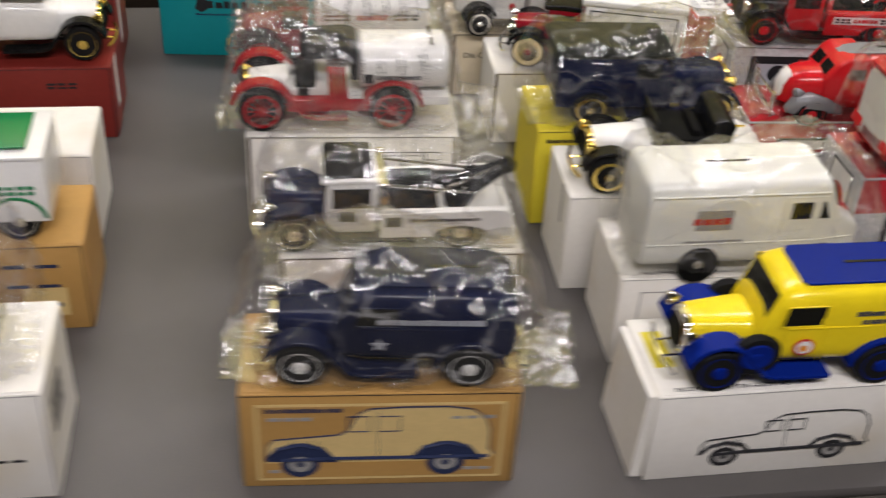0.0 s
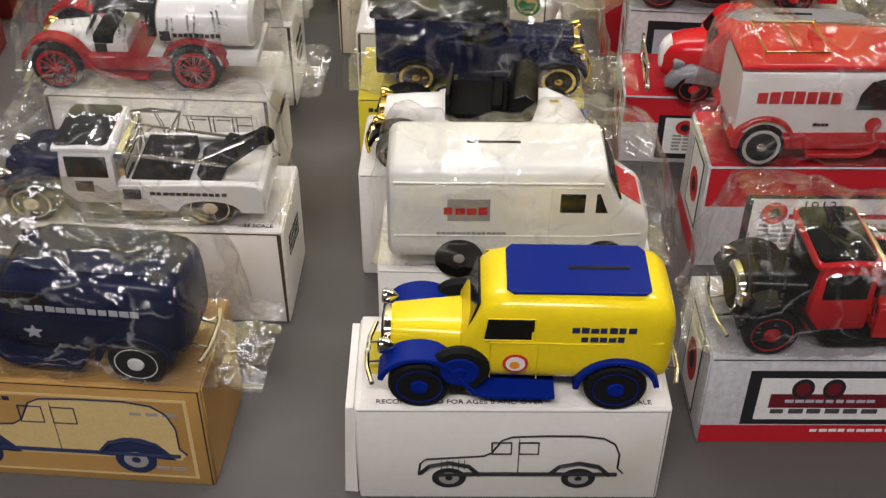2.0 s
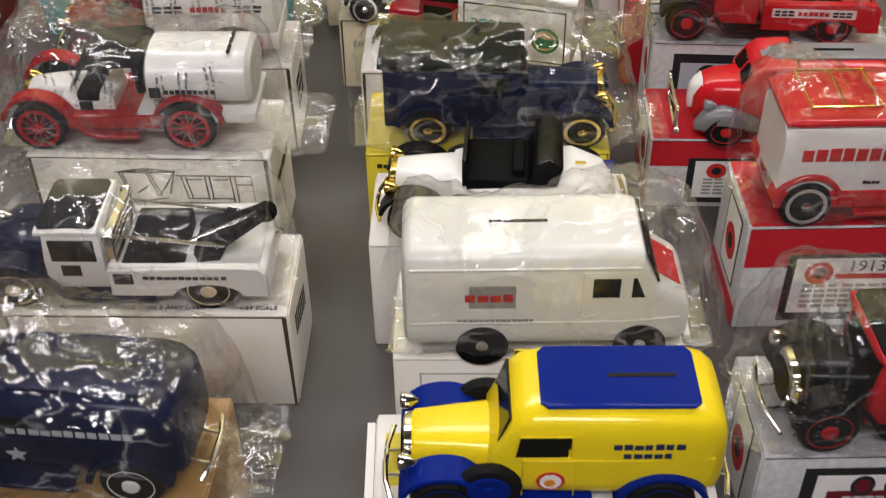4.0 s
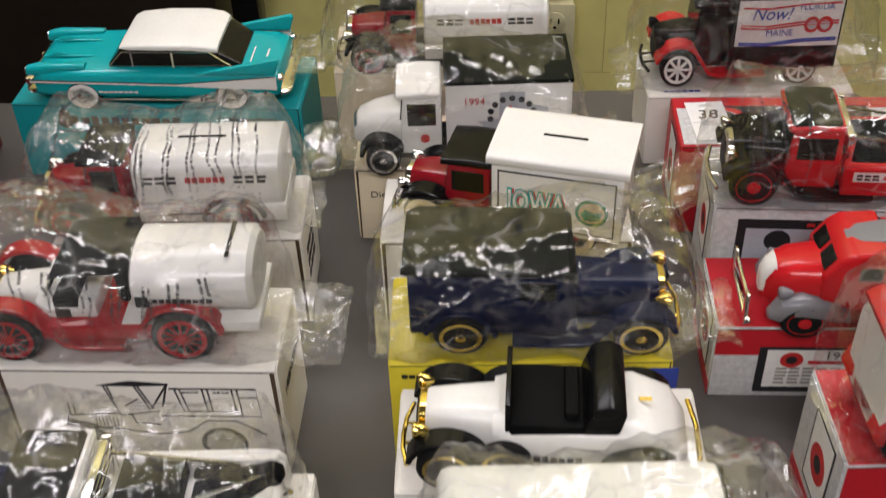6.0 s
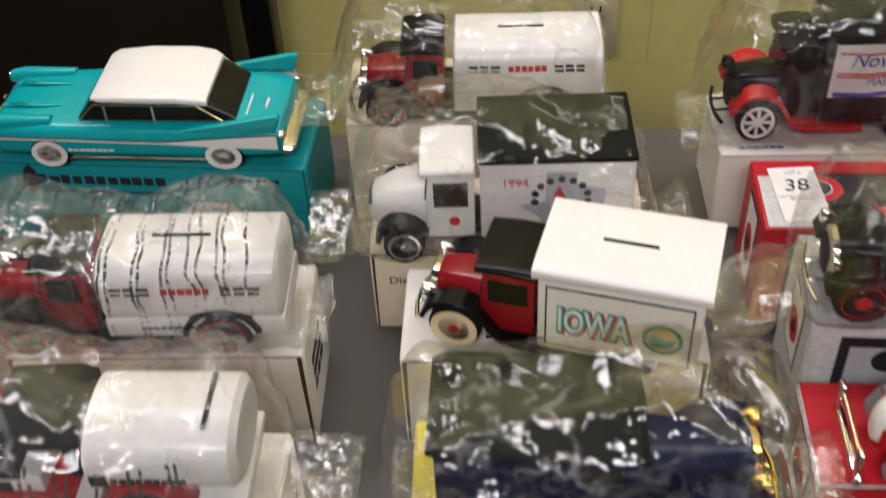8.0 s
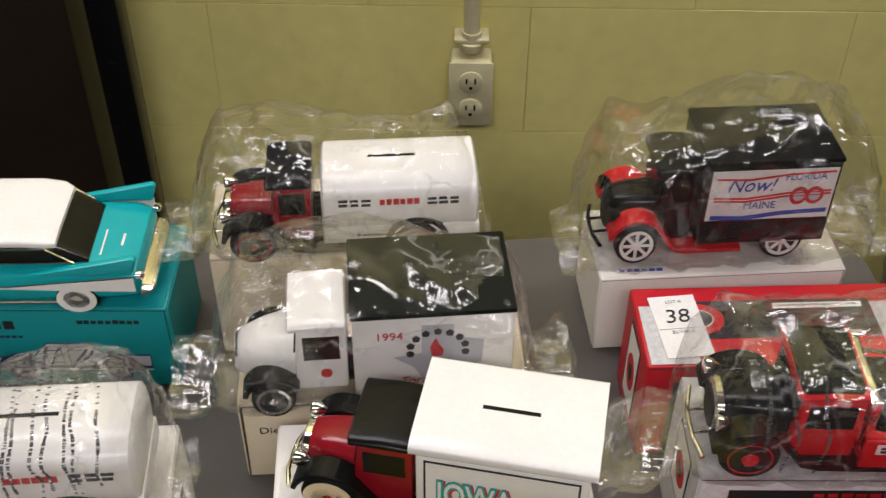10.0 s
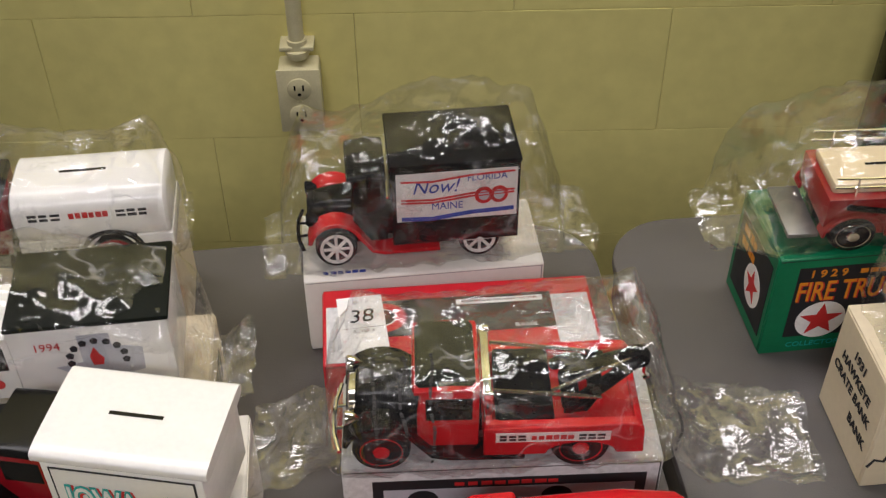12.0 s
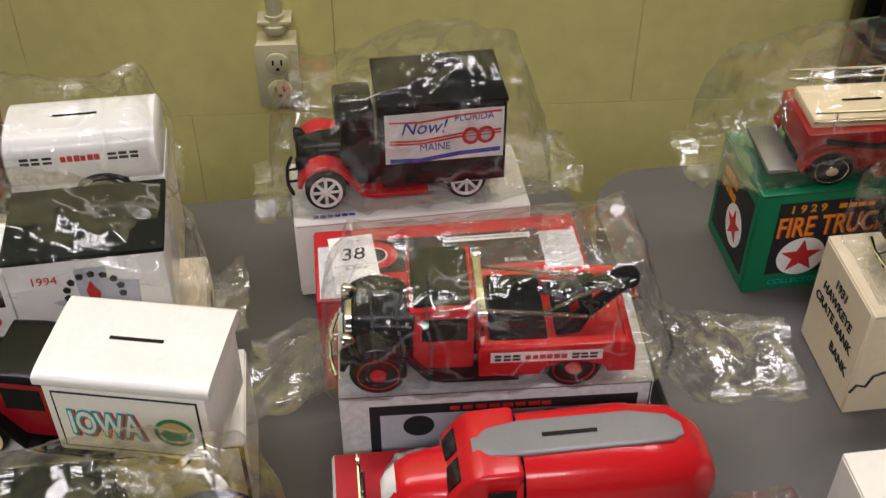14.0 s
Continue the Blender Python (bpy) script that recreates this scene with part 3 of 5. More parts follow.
def red_carton(label, x, y, yaw, w, d, h, year, lid=None, lower=CARD_SILVER, upside=False, to=None):
    """Red and silver-grey collector's carton with a printed front plate."""
    t = toy_box(label, x, y, yaw, w, d, h, lower, to=to)
    if upside:
        panel("print", t, 0.4, w - 0.4, 1, h * 0.22, -0.1, CARD_RED, 0.2)
        panel("print", t, w * 0.13, w - 2, h * 0.24, h * 0.86, -0.3, INK, 0.2)
        panel("print", t, w * 0.17, w - 2, h * 0.30, h * 0.78, -0.5, INK_WHITE, 0.2)
        part("print", Form().box(w * 0.21, w * 0.62, -0.9, -0.5, h * 0.44, h * 0.60), INK_MAROON, t, smooth=False)
        part("print", Form().prism([(w * 0.63, h * 0.62), (w * 0.79, h * 0.62), (w * 0.80, h * 0.50), (w * 0.74, h * 0.36), (w * 0.64, h * 0.36)], -0.9, -0.5), INK_MAROON, t, smooth=False)
        part("print", Form().prism([(w * 0.66, h * 0.50), (w * 0.72, h * 0.50), (w * 0.71, h * 0.39), (w * 0.67, h * 0.39)], -1.1, -0.8), INK_WHITE, t, smooth=False)
        part("print", Form().box(w * 0.80, w * 0.96, -0.9, -0.5, h * 0.50, h * 0.66), INK, t, smooth=False)
        bars(t, w * 0.41, -1.1, h * 0.52, w * 0.3, 3, 9, INK_SILVER)
        bars(t, w * 0.40, -0.9, h * 0.40, w * 0.36, 5, 6, INK_SMOKE)
        for wx in (0.31, 0.41, 0.72, 0.88):
            part("print", Form().lathe([(h * 0.115, 0), (h * 0.115, -0.3)], w * wx, -0.7, h * 0.66, 20), INK, t, smooth=False)
            part("print", Form().lathe([(h * 0.075, 0), (h * 0.075, -0.3)], w * wx, -0.9, h * 0.66, 16), INK_MAROON, t, smooth=False)
        bars(t, w * 0.62, -0.3, h * 0.16, w * 0.5, 3.2, 16, INK_WHITE)
        end_roundel(t, d * 0.5, h * 0.5, d * 0.16)
        return t
    panel("print", t, 0.4, w - 0.4, h * 0.62, h - 1.8, -0.1, CARD_RED, 0.2)
    part("print", Form().box(1, w - 1, 1, d - 1, h + 0.45, h + 0.6), CARD_SILVER if lid is None else lid, t, smooth=False)
    part("print", Form().box(0.8, w - 0.8, 0.8, d * 0.30, h + 0.55, h + 0.8), CARD_RED, t, smooth=False)
    panel("print", t, w * 0.16, w * 0.97, h * 0.08, h * 0.74, -0.35, INK, 0.15)
    panel("print", t, w * 0.19, w * 0.95, h * 0.16, h * 0.70, -0.5, INK_WHITE, 0.2)
    panel("print", t, w * 0.34, w * 0.95, h * 0.50, h * 0.55, -0.7, CARD_RED, 0.15)
    part("print", Form().lathe([(h * 0.11, 0), (h * 0.11, -0.3)], w * 0.28, -0.7, h * 0.56, 20), INK_RED, t, smooth=False)
    part("print", Form().lathe([(h * 0.055, 0), (h * 0.055, -0.4)], w * 0.28, -0.8, h * 0.56, 14), INK, t, smooth=False)
    lettering(year, h * 0.15, INK, t, w * 0.45, -0.75, h * 0.62)
    bars(t, w * 0.57, -0.75, h * 0.33, w * 0.68, h * 0.26, 14, INK_GREY, rows=5)
    end_roundel(t, d * 0.45, h * 0.58, d * 0.17)
    part("print", Form().box(-0.95, -0.6, 1, d - 1, 1, h * 0.2), CARD_RED, t, smooth=False)
    return t


# first column, from the table's front edge to the back
gold_box = toy_box("ochre cardboard box printed with a tan panel truck", 0.033, 0.568, 8, 158, 72, 78, CARD_GOLD, to=(157, 71, 73))
panel("print", gold_box, 8, 150, 6, 70, -0.1, INK_TAN, 0.1)
panel("print", gold_box, 10, 148, 8, 68, -0.2, CARD_GOLD, 0.1)
artwork(gold_box, PANEL_CAR, 13, 9, 1.24, INK_NAVY, INK_TAN, -0.5, rim=INK_GREY)
bars(gold_box, 36, -0.5, 65, 44, 5, 9, INK_NAVY)
for zz in (58, 14):
    for xx in (28, 132):
        bars(gold_box, xx, -0.45, zz, 26, 4, 3, INK_GREY)
tow_box = toy_box("white cardboard box for a toy tow truck", 0.033, 0.697, 10, 165, 78, 62, CARD_WHITE, to=(157, 70, 72))
lettering("RECOMMENDED FOR AGES 8 AND OVER", 4.6, INK, tow_box, 75, 5, 62.9, 0)
lettering("1/25 SCALE", 4.6, INK, tow_box, 148, 5, 62.9, 0)
edge_shade(tow_box, 165, 62)
for k in range(7):
    bars(tow_box, 166, 20 + k * 6, 42 - k, 4, 14, 1, INK, rx=90, rz=90, rows=4, seed=k)
tanker_box = toy_box("white cardboard box with a line drawing of an old tanker", -0.014, 0.824, 9, 161, 86, 88, CARD_WHITE, to=(154, 68, 83))
edge_shade(tanker_box, 161, 88)
part("print", Form().prism([(56, 75), (62, 76.5), (76, 79), (98, 77), (98, 75.5), (76, 74.5)], -0.5, -0.1), INK, tanker_box, smooth=False)
f = Form()
for line in (((60, 75), (66, 50)), ((62, 75), (64, 64)), ((78, 75), (84, 56)), ((80, 75), (86, 56)), ((97, 76), (85, 56)), ((97, 76), (92, 58)),
             ((98, 73), (148, 73), (149, 50), (90, 50)), ((101, 72), (104, 54)), ((104, 72), (107, 54)), ((117, 72), (118, 53)), ((120, 72), (121, 53)),
             ((134, 72), (135, 51)), ((137, 72), (138, 51)), ((137, 66), (148, 66)), ((104, 54), (135, 54)), ((66, 50), (90, 54)), ((34, 50), (66, 52)),
             ((34, 50), (33, 40), (66, 38)), ((28, 40), (36, 46), (50, 40), (88, 34)), ((88, 34), (104, 36), (116, 46), (134, 46), (150, 34)), ((36, 52), (36, 60)), ((39, 52), (39, 58)),
             ((70, 58), (78, 64)), ((72, 52), (74, 44), (88, 42))):
    f.tube([(px, -0.45, pz) for px, pz in line], 0.65, 4)
for k in range(7):
    f.tube([(50 + k * 2.1, -0.4, 40), (50 + k * 2.1, -0.4, 48)], 0.35, 4)
part("print", f, INK, tanker_box, smooth=False)
part("print", Form().prism([(26, 41), (36, 46), (50, 42), (44, 39)], -0.5, -0.1), INK, tanker_box, smooth=False)
for px in (42, 124):
    part("print", Form().lathe([(14, 0.1), (14, -0.2)], px, -0.4, 26, 24), INK, tanker_box, smooth=False)
    part("print", Form().lathe([(11, 0.1), (11, -0.3)], px, -0.4, 26, 22), INK_GREY, tanker_box, smooth=False)
for px in (110, 128):
    bars(tanker_box, px, -0.45, 70, 10, 2, 4, INK)
for k, text in enumerate(("1918", "TANKER", "BANK")):
    lettering(text, 10, INK, tanker_box, 161.9, 26 + k * 17, 56, 90, 0, 90)
tank_two_box = toy_box("white cardboard box beneath a toy tank truck in a bag", -0.040, 0.943, 11, 168, 84, 76, CARD_WHITE, to=(156, 68, 72))
edge_shade(tank_two_box, 168, 76)
bars(tank_two_box, 169, 40, 40, 40, 30, 3, INK, rows=3, rz=90)
teal_box = toy_box("teal cardboard box with black lettering bars and a printed car", -0.153, 1.100, 7, 244, 96, 68, CARD_TEAL, to=(220, 76, 66))
bars(teal_box, 92, -0.3, 54, 104, 11, 12, INK)
bars(teal_box, 92, -0.3, 44, 110, 3, 26, INK_NAVY)
part("print", Form().prism([(36, 50), (40, 62), (44, 66), (48, 62), (50, 50), (43, 46)], -0.4, 0.1), INK, teal_box, smooth=False)
bars(teal_box, 205, -0.3, 57, 42, 5, 9, INK)
artwork(teal_box, [(0, 16), (3, 21), (30, 22), (40, 33), (66, 33), (76, 23), (104, 23), (104, 12)], 118, 4, 1.05, INK_NAVY, INK_SILVER, -0.5, wheel_x=(20, 82))

# second column
sun_box = toy_box("white cardboard box with a line drawing of a panel truck", 0.267, 0.599, 12, 152, 74, 76, CARD_WHITE, to=(159, 70, 68))
artwork(sun_box, PANEL_CAR, 30, 10, 0.96, INK, None, -0.4, rim=INK_GREY)
part("end_flap", Form().prism([(-8, 2), (-1, 1), (-1, 74), (-5, 74)], 3, 70, 0.3, 1), CARD_WHITE, sun_box, "end flap hanging open")
lettering("RECOMMENDED FOR AGES 8 AND OVER", 4.4, INK, sun_box, 50, 5, 76.9, 0)
lettering("1/25 SCALE", 4.4, INK, sun_box, 132, 5, 76.9, 0)
part("print", Form().slab([(4, 26), (16, 26), (16, 60), (4, 60)], 76.5, 76.8), CARD_YELLOW, sun_box, smooth=False)
van_box = toy_box("white cardboard box beneath a toy step van", 0.252, 0.704, 10.6, 161, 76, 84, CARD_WHITE, to=(152, 70, 71))
lettering("RECOMMENDED FOR AGES 8 AND OVER", 4.4, INK, van_box, 56, 5, 84.9, 0)
panel("print", van_box, 14, 150, 70, 71, -0.1, INK_GREY, 0.1)
panel("print", van_box, 14, 15, 8, 70, -0.1, INK_GREY, 0.1)
road_box = toy_box("tall white cardboard box under a toy roadster", 0.220, 0.781, 10, 155, 66, 97, CARD_WHITE, to=(152, 70, 80))
bars(road_box, 150, -0.3, 82, 8, 24, 1, INK, rows=5)
bars(road_box, -1, 18, 76, 6, 40, 1, INK_GREY, rows=7, rz=-90)
yellow_box = toy_box("yellow cardboard box under a bagged toy van", 0.198, 0.862, 11, 166, 80, 92, CARD_YELLOW, to=(152, 72, 84))
bars(yellow_box, 20, -0.3, 82, 26, 5, 6, INK)
for xx in (62, 140):
    panel("print", yellow_box, xx, xx + 30, 58, 86, -0.1, INK_BLUE, 0.2)
iowa_box = toy_box("white cardboard box under a toy delivery truck", 0.163, 0.982, 10, 166, 78, 73, CARD_WHITE, to=(158, 68, 68))
edge_shade(iowa_box, 166, 73)
for xx, yy in ((30, 24), (52, 20), (78, 22)):
    bars(iowa_box, xx, yy, 74, 12, 8, 2, INK, rows=2, rx=0)
mack_box = toy_box("cream cardboard box under a bagged toy box truck", 0.124, 1.064, 10, 160, 96, 65, CARD_CREAM, to=(158, 68, 62))
edge_shade(mack_box, 160, 65, 1.6, 1.8)
lettering("Die Cast", 8, INK, mack_box, 24, -0.4, 42)
bars(mack_box, 161, 50, 36, 60, 24, 5, INK, rows=4, rz=90)
back_box = toy_box("cream cardboard box under a bagged toy tank truck", 0.085, 1.158, 12, 184, 84, 84, CARD_CREAM, to=(156, 72, 80))
bars(back_box, 60, 6, 84.8, 60, 5, 12, INK, rx=0)

# third column
box_wreck = red_carton("red and silver carton standing upside down with a truck picture", 0.442, 0.677, 12, 190, 80, 60, "", upside=True, to=(168, 68, 66))
box_1913 = red_carton("red and silver carton marked 1913 under a toy van", 0.434, 0.836, 12, 186, 80, 88, "1913", CARD_RED, to=(165, 66, 80))
box_1939 = red_carton("red and silver carton marked 1939 under a toy tanker", 0.373, 0.950, 9, 180, 72, 68, "1939", CARD_RED, to=(165, 64, 57))
silver_box = toy_box("silver-grey carton with black and white printed front", 0.367, 1.026, 7, 178, 78, 98, CARD_SILVER, to=(163, 66, 88))
panel("print", silver_box, 16, 170, 30, 88, -0.1, INK, 0.2)
panel("print", silver_box, 22, 164, 34, 80, -0.3, INK_SILVER, 0.2)
bars(silver_box, 92, -0.6, 84, 60, 5, 8, INK_RED)
part("print", Form().lathe([(9, 0), (9, -0.3)], 44, -0.6, 70, 20), INK, silver_box, smooth=False)
part("print", Form().lathe([(9, 0), (9, -0.3)], 120, -0.6, 70, 20), INK, silver_box, smooth=False)
end_roundel(silver_box, 38, 60, 12)
panel("print", silver_box, 0.5, 60, 0.5, 12, -0.2, CARD_RED, 0.2)
lot_box = toy_box("bright red carton with grey patch lying under bags", 0.344, 1.108, 9.3, 186, 88, 72, CARD_RED, to=(160, 62, 75))
part("print", Form().box(2, 34, 2, 66, 72.4, 72.7), CARD_SILVER, lot_box, smooth=False)
part("print", Form().box(150, 184, 2, 66, 72.4, 72.7), CARD_SILVER, lot_box, smooth=False)
part("print", Form().box(36, 158, 28, 70, 72.4, 72.75), INK, lot_box, smooth=False)
part("print", Form().box(36, 158, 6, 27, 72.4, 72.75), CARD_RED, lot_box, smooth=False)
part("print", Form().lathe([(17, 0), (17, 0.3)], 40, 50, 72.6, 26, "z"), INK_RED, lot_box, smooth=False)
part("print", Form().lathe([(10, 0), (10, 0.5)], 40, 50, 72.6, 20, "z"), INK_WHITE, lot_box, smooth=False)
part("print", Form().lathe([(9, 0), (9, 0.6)], 40, 50, 72.6, 20, "z"), INK, lot_box, smooth=False)
part("print", Form().box(92, 152, 60, 66, 72.7, 73), INK_WHITE, lot_box, smooth=False)
lettering("RECOMMENDED FOR AGES 8 AND OVER", 2.9, INK, lot_box, 122, 63, 73.1, 0)
lettering("BANK", 6, INK_WHITE, lot_box, 138, 32, 73.0, 0)
end_roundel(lot_box, 44, 36, 13)
panel("print", lot_box, 18, 60, 2, 60, -0.1, INK, 0.2)
tag = thing("lot_tag", "white paper lot tag with a handwritten number", "tag", on(lot_box, 13, 7, 72.2, 4))
part("paper", Form().box(0, 27, 0, 48, 0, 0.3), INK_WHITE, tag, smooth=False)
lettering("38", 15, INK, tag, 13, 31, 0.5, 0, shear=0.15, thick=0.1)
lettering("LOT #", 3.4, INK_GREY, tag, 14, 43, 0.5, 0, thick=0.1)
lettering("BUYER #", 3.4, INK_GREY, tag, 14, 19, 0.5, 0, thick=0.1)
part("print", Form().box(1, 26, 21.6, 22, 0.3, 0.45), INK_GREY, tag, smooth=False)
black_box = toy_box("white cardboard box inside a plastic bag", 0.318, 1.190, 11, 166, 84, 67, CARD_WHITE, to=(152, 66, 61))
bars(black_box, 28, 8, 67.8, 30, 5, 6, INK_BLUE, rx=0)

# second table
green_box = toy_box("green and black carton with orange lettering and red stars", 0.611, 1.207, 11, 196, 88, 88, CARD_GREEN, to=(190, 70, 83))
panel("print", green_box, 14, 192, 16, 80, -0.1, INK, 0.2)
lettering("1 9 2 9", 9, INK_ORANGE, green_box, 34, -0.5, 74, bold=0.2)
bars(green_box, 68, -0.5, 74, 26, 6, 4, INK_ORANGE)
lettering("FIRE TRUCK", 25, INK_RED, green_box, 55, -0.4, 57, stretch=0.58, bold=0.5)
lettering("FIRE TRUCK", 25, INK_ORANGE, green_box, 54, -0.7, 57.6, stretch=0.58, bold=0.2)
lettering("COLLECTOR SERIES", 6.5, INK_TEAL, green_box, 46, -0.4, 8)
part("print", Form().prism([(76, 22), (78, 32), (92, 36), (98, 45), (112, 45), (114, 36), (150, 36), (152, 22)], -0.6, -0.1), INK_MAROON, green_box, smooth=False)
for px in (90, 138):
    part("print", Form().lathe([(9, 0), (9, -0.3)], px, -0.6, 22, 20), INK_SMOKE, green_box, smooth=False)
    part("print", Form().lathe([(5, 0), (5, -0.3)], px, -0.8, 22, 16), INK_SILVER, green_box, smooth=False)
part("print", Form().lathe([(17, 0), (17, -0.3)], 37, -0.4, 31, 28), INK_WHITE, green_box, smooth=False)
STAR = [(math.sin(math.pi * k / 5) * (17 if k % 2 == 0 else 7), math.cos(math.pi * k / 5) * (17 if k % 2 == 0 else 7)) for k in range(10)]
part("print", Form().prism([(37 + a * 0.9, 31 + b * 0.9) for a, b in STAR], -1.0, -0.4), INK_RED, green_box, smooth=False)
part("print", Form().box(-1.1, -0.6, 8, 80, 12, 76), INK, green_box, smooth=False)
part("print", Form().lathe([(17, 0), (17, -0.3)], -1.1, 36, 38, 24, "x"), INK_WHITE, green_box, smooth=False)
b = Form().prism([(a * 0.8, c * 0.8) for a, c in STAR], -0.2, 0.2)
star = part("print", b, INK_RED, green_box, smooth=False)
star.matrix_local = pose(-0.0015, 0.036, 0.038, 0, 0, -90)
bars(green_box, -1.3, 56, 62, 30, 22, 4, INK_ORANGE, rows=2, rz=-90)
crate_box = toy_box("cream white carton with black lettering and a torn corner", 0.657, 1.104, 10, 172, 76, 84, CARD_CREAM, to=(168, 70, 82))
for k, text in enumerate(("1931", "HAWKEYE", "CRATE BANK")):
    lettering(text, 9.5, INK, crate_box, -1.2, 40, 68 - k * 12, 90, 0, -90, shear=0.1, bold=0.25)
lettering("BANK", 10, INK, crate_box, -1.2, 22, 28, 90, 0, -90, bold=0.25)
part("print", Form().tube([(0, -0.3, 20), (3, -0.3, 26), (9, -0.3, 24), (12, -0.3, 33), (20, -0.3, 36)], 1.0, 5), INK, crate_box, "dark torn edge", smooth=False)
toy_box("plain white carton at the table's front", 0.632, 0.940, 10, 168, 78, 84, CARD_WHITE, to=(158, 70, 80))

# far left column
left_a = toy_box("worn white carton with black lettering", -0.224, 0.518, 11.5, 160, 76, 78, CARD_WHITE, to=(158, 80, 80))
bars(left_a, 161, 30, 46, 30, 26, 4, INK, rows=3, rz=90)
bars(left_a, 128, -0.3, 30, 40, 3, 4, INK)
left_b = toy_box("ochre cardboard box with dark printed lines", -0.250, 0.666, 11.5, 160, 70, 78, CARD_GOLD, to=(158, 72, 69))
for k in range(3):
    bars(left_b, 128, -0.3, 60 - k * 18, 40, 5, 2, INK_NAVY, seed=k)
panel("print", left_b, 118, 146, 14, 40, -0.1, INK_TAN, 0.1)
part("print", Form().box(70, 130, 14, 50, 78.4, 78.7), CARD_GOLD, left_b, smooth=False)
box_milk = toy_box("plain white carton under a toy milk truck", -0.275, 0.764, 11, 178, 84, 80, CARD_WHITE, to=(158, 72, 75))
left_d = toy_box("dark red carton with white paper strips on its end", -0.333, 0.906, 11.5, 190, 80, 82, CARD_MAROON, to=(186, 76, 66))
bars(left_d, 150, -0.3, 62, 26, 8, 3, INK, rows=2)
part("print", Form().slab([(190.6, 20), (191.0, 20), (191.0, 32), (190.6, 32)], 24, 80), INK_WHITE, left_d, smooth=False)
left_e = toy_box("dark red carton behind another", -0.365, 1.024, 11.5, 190, 80, 96, CARD_MAROON, to=(186, 76, 80))
part("print", Form().slab([(190.6, 20), (191.0, 20), (191.0, 32), (190.6, 32)], 24, 94), INK_WHITE, left_e, smooth=False)


# ---- toy vehicles: the front points to -x, the wheels stand on z = 0, millimetres ----
def wheel(parent, x, y, r, w, rim, spokes=0, white=False, hub=None):
    s = -1 if y < 0 else 1
    tyre = part("wheel", Form().lathe([(r * 0.74, -w / 2), (r * 0.92, -w / 2), (r, -w * 0.28), (r, w * 0.28), (r * 0.92, w / 2), (r * 0.74, w / 2)], x, y, r, 28), RUBBER, parent)
    if white:
        part("whitewall", Form().lathe([(r * 0.60, 0), (r * 0.60, s * 0.5), (r * 0.9, s * 0.5), (r * 0.9, 0)], x, y + s * w / 2, r, 28), CREAM if rim is DARK_RED else WHITE, tyre, "pale sidewall")
    f = Form()
    if spokes:
        f.lathe([(r * 0.77, 0), (r * 0.79, s * w * 0.12), (r * 0.64, s * w * 0.12), (r * 0.62, 0)], x, y + s * w * 0.42, r, 28)
        f.lathe([(r * 0.20, 0), (r * 0.20, s * w * 0.5), (r * 0.1, s * w * 0.62)], x, y + s * w * 0.1, r, 14)
        for k in range(spokes):
            a = 2 * math.pi * k / spokes
            f.tube([(x + r * 0.15 * math.cos(a), y + s * w * 0.40, r + r * 0.15 * math.sin(a)), (x + r * 0.62 * math.cos(a), y + s * w * 0.40, r + r * 0.62 * math.sin(a))], r * (0.12 if rim is WHITE else 0.06), 5)
    else:
        f.lathe([(r * 0.77, 0), (r * 0.74, s * w * 0.10), (r * 0.6, s * w * 0.02), (r * 0.3, s * w * 0.06), (r * 0.26, s * w * 0.2), (r * 0.05, s * w * 0.24)], x, y + s * w * 0.42, r, 24)
    part("rim", f, rim, tyre)
    if hub:
        part("hubcap", Form().lathe([(r * 0.34, 0), (r * 0.3, s * 1.2), (r * 0.1, s * 1.8)], x, y + s * w * 0.5, r, 18), hub, tyre)
    return tyre


def wheels(t, xs, half, r, w, rim, spokes=0, white=False, hub=None):
    for x in xs:
        for s in (-1, 1):
            wheel(t, x, s * half, r, w, rim, spokes, white, hub)


def running_gear(t, xf, xr, r, half, mat, rim, w=9, spokes=0, chassis=BLACK, board=True, rear=True, white=False, hub=None):
    """Chassis, mudguards, running boards and wheels."""
    part("chassis", Form().box(xf - r * 0.6, xr + r * 1.2, -half * 0.55, half * 0.55, r * 0.8, r * 1.45, 1), chassis, t)
    for s in (-1, 1):
        y0, y1 = sorted((s * (half - w * 0.95), s * (half + w * 0.62)))
        run = [(xf + r * 1.75, r * 0.75), (xf + r * 2.3, r * 0.62), (xr - r * 1.9, r * 0.62)] if board else []
        part("front_fender", Form().fender(xf, r, r * 1.28, 165, 28, y0, y1, 2.8, 14, run), mat, t)
        if rear:
            part("rear_fender", Form().fender(xr, r, r * 1.28, 178, 8, y0, y1, 2.8, 14), mat, t)
    for x in (xf, xr):
        part("axle", Form().tube([(x, -half, r), (x, half, r)], r * 0.12, 8), STEEL, t)
    wheels(t, (xf, xr), half, r, w, rim, spokes, white, hub)


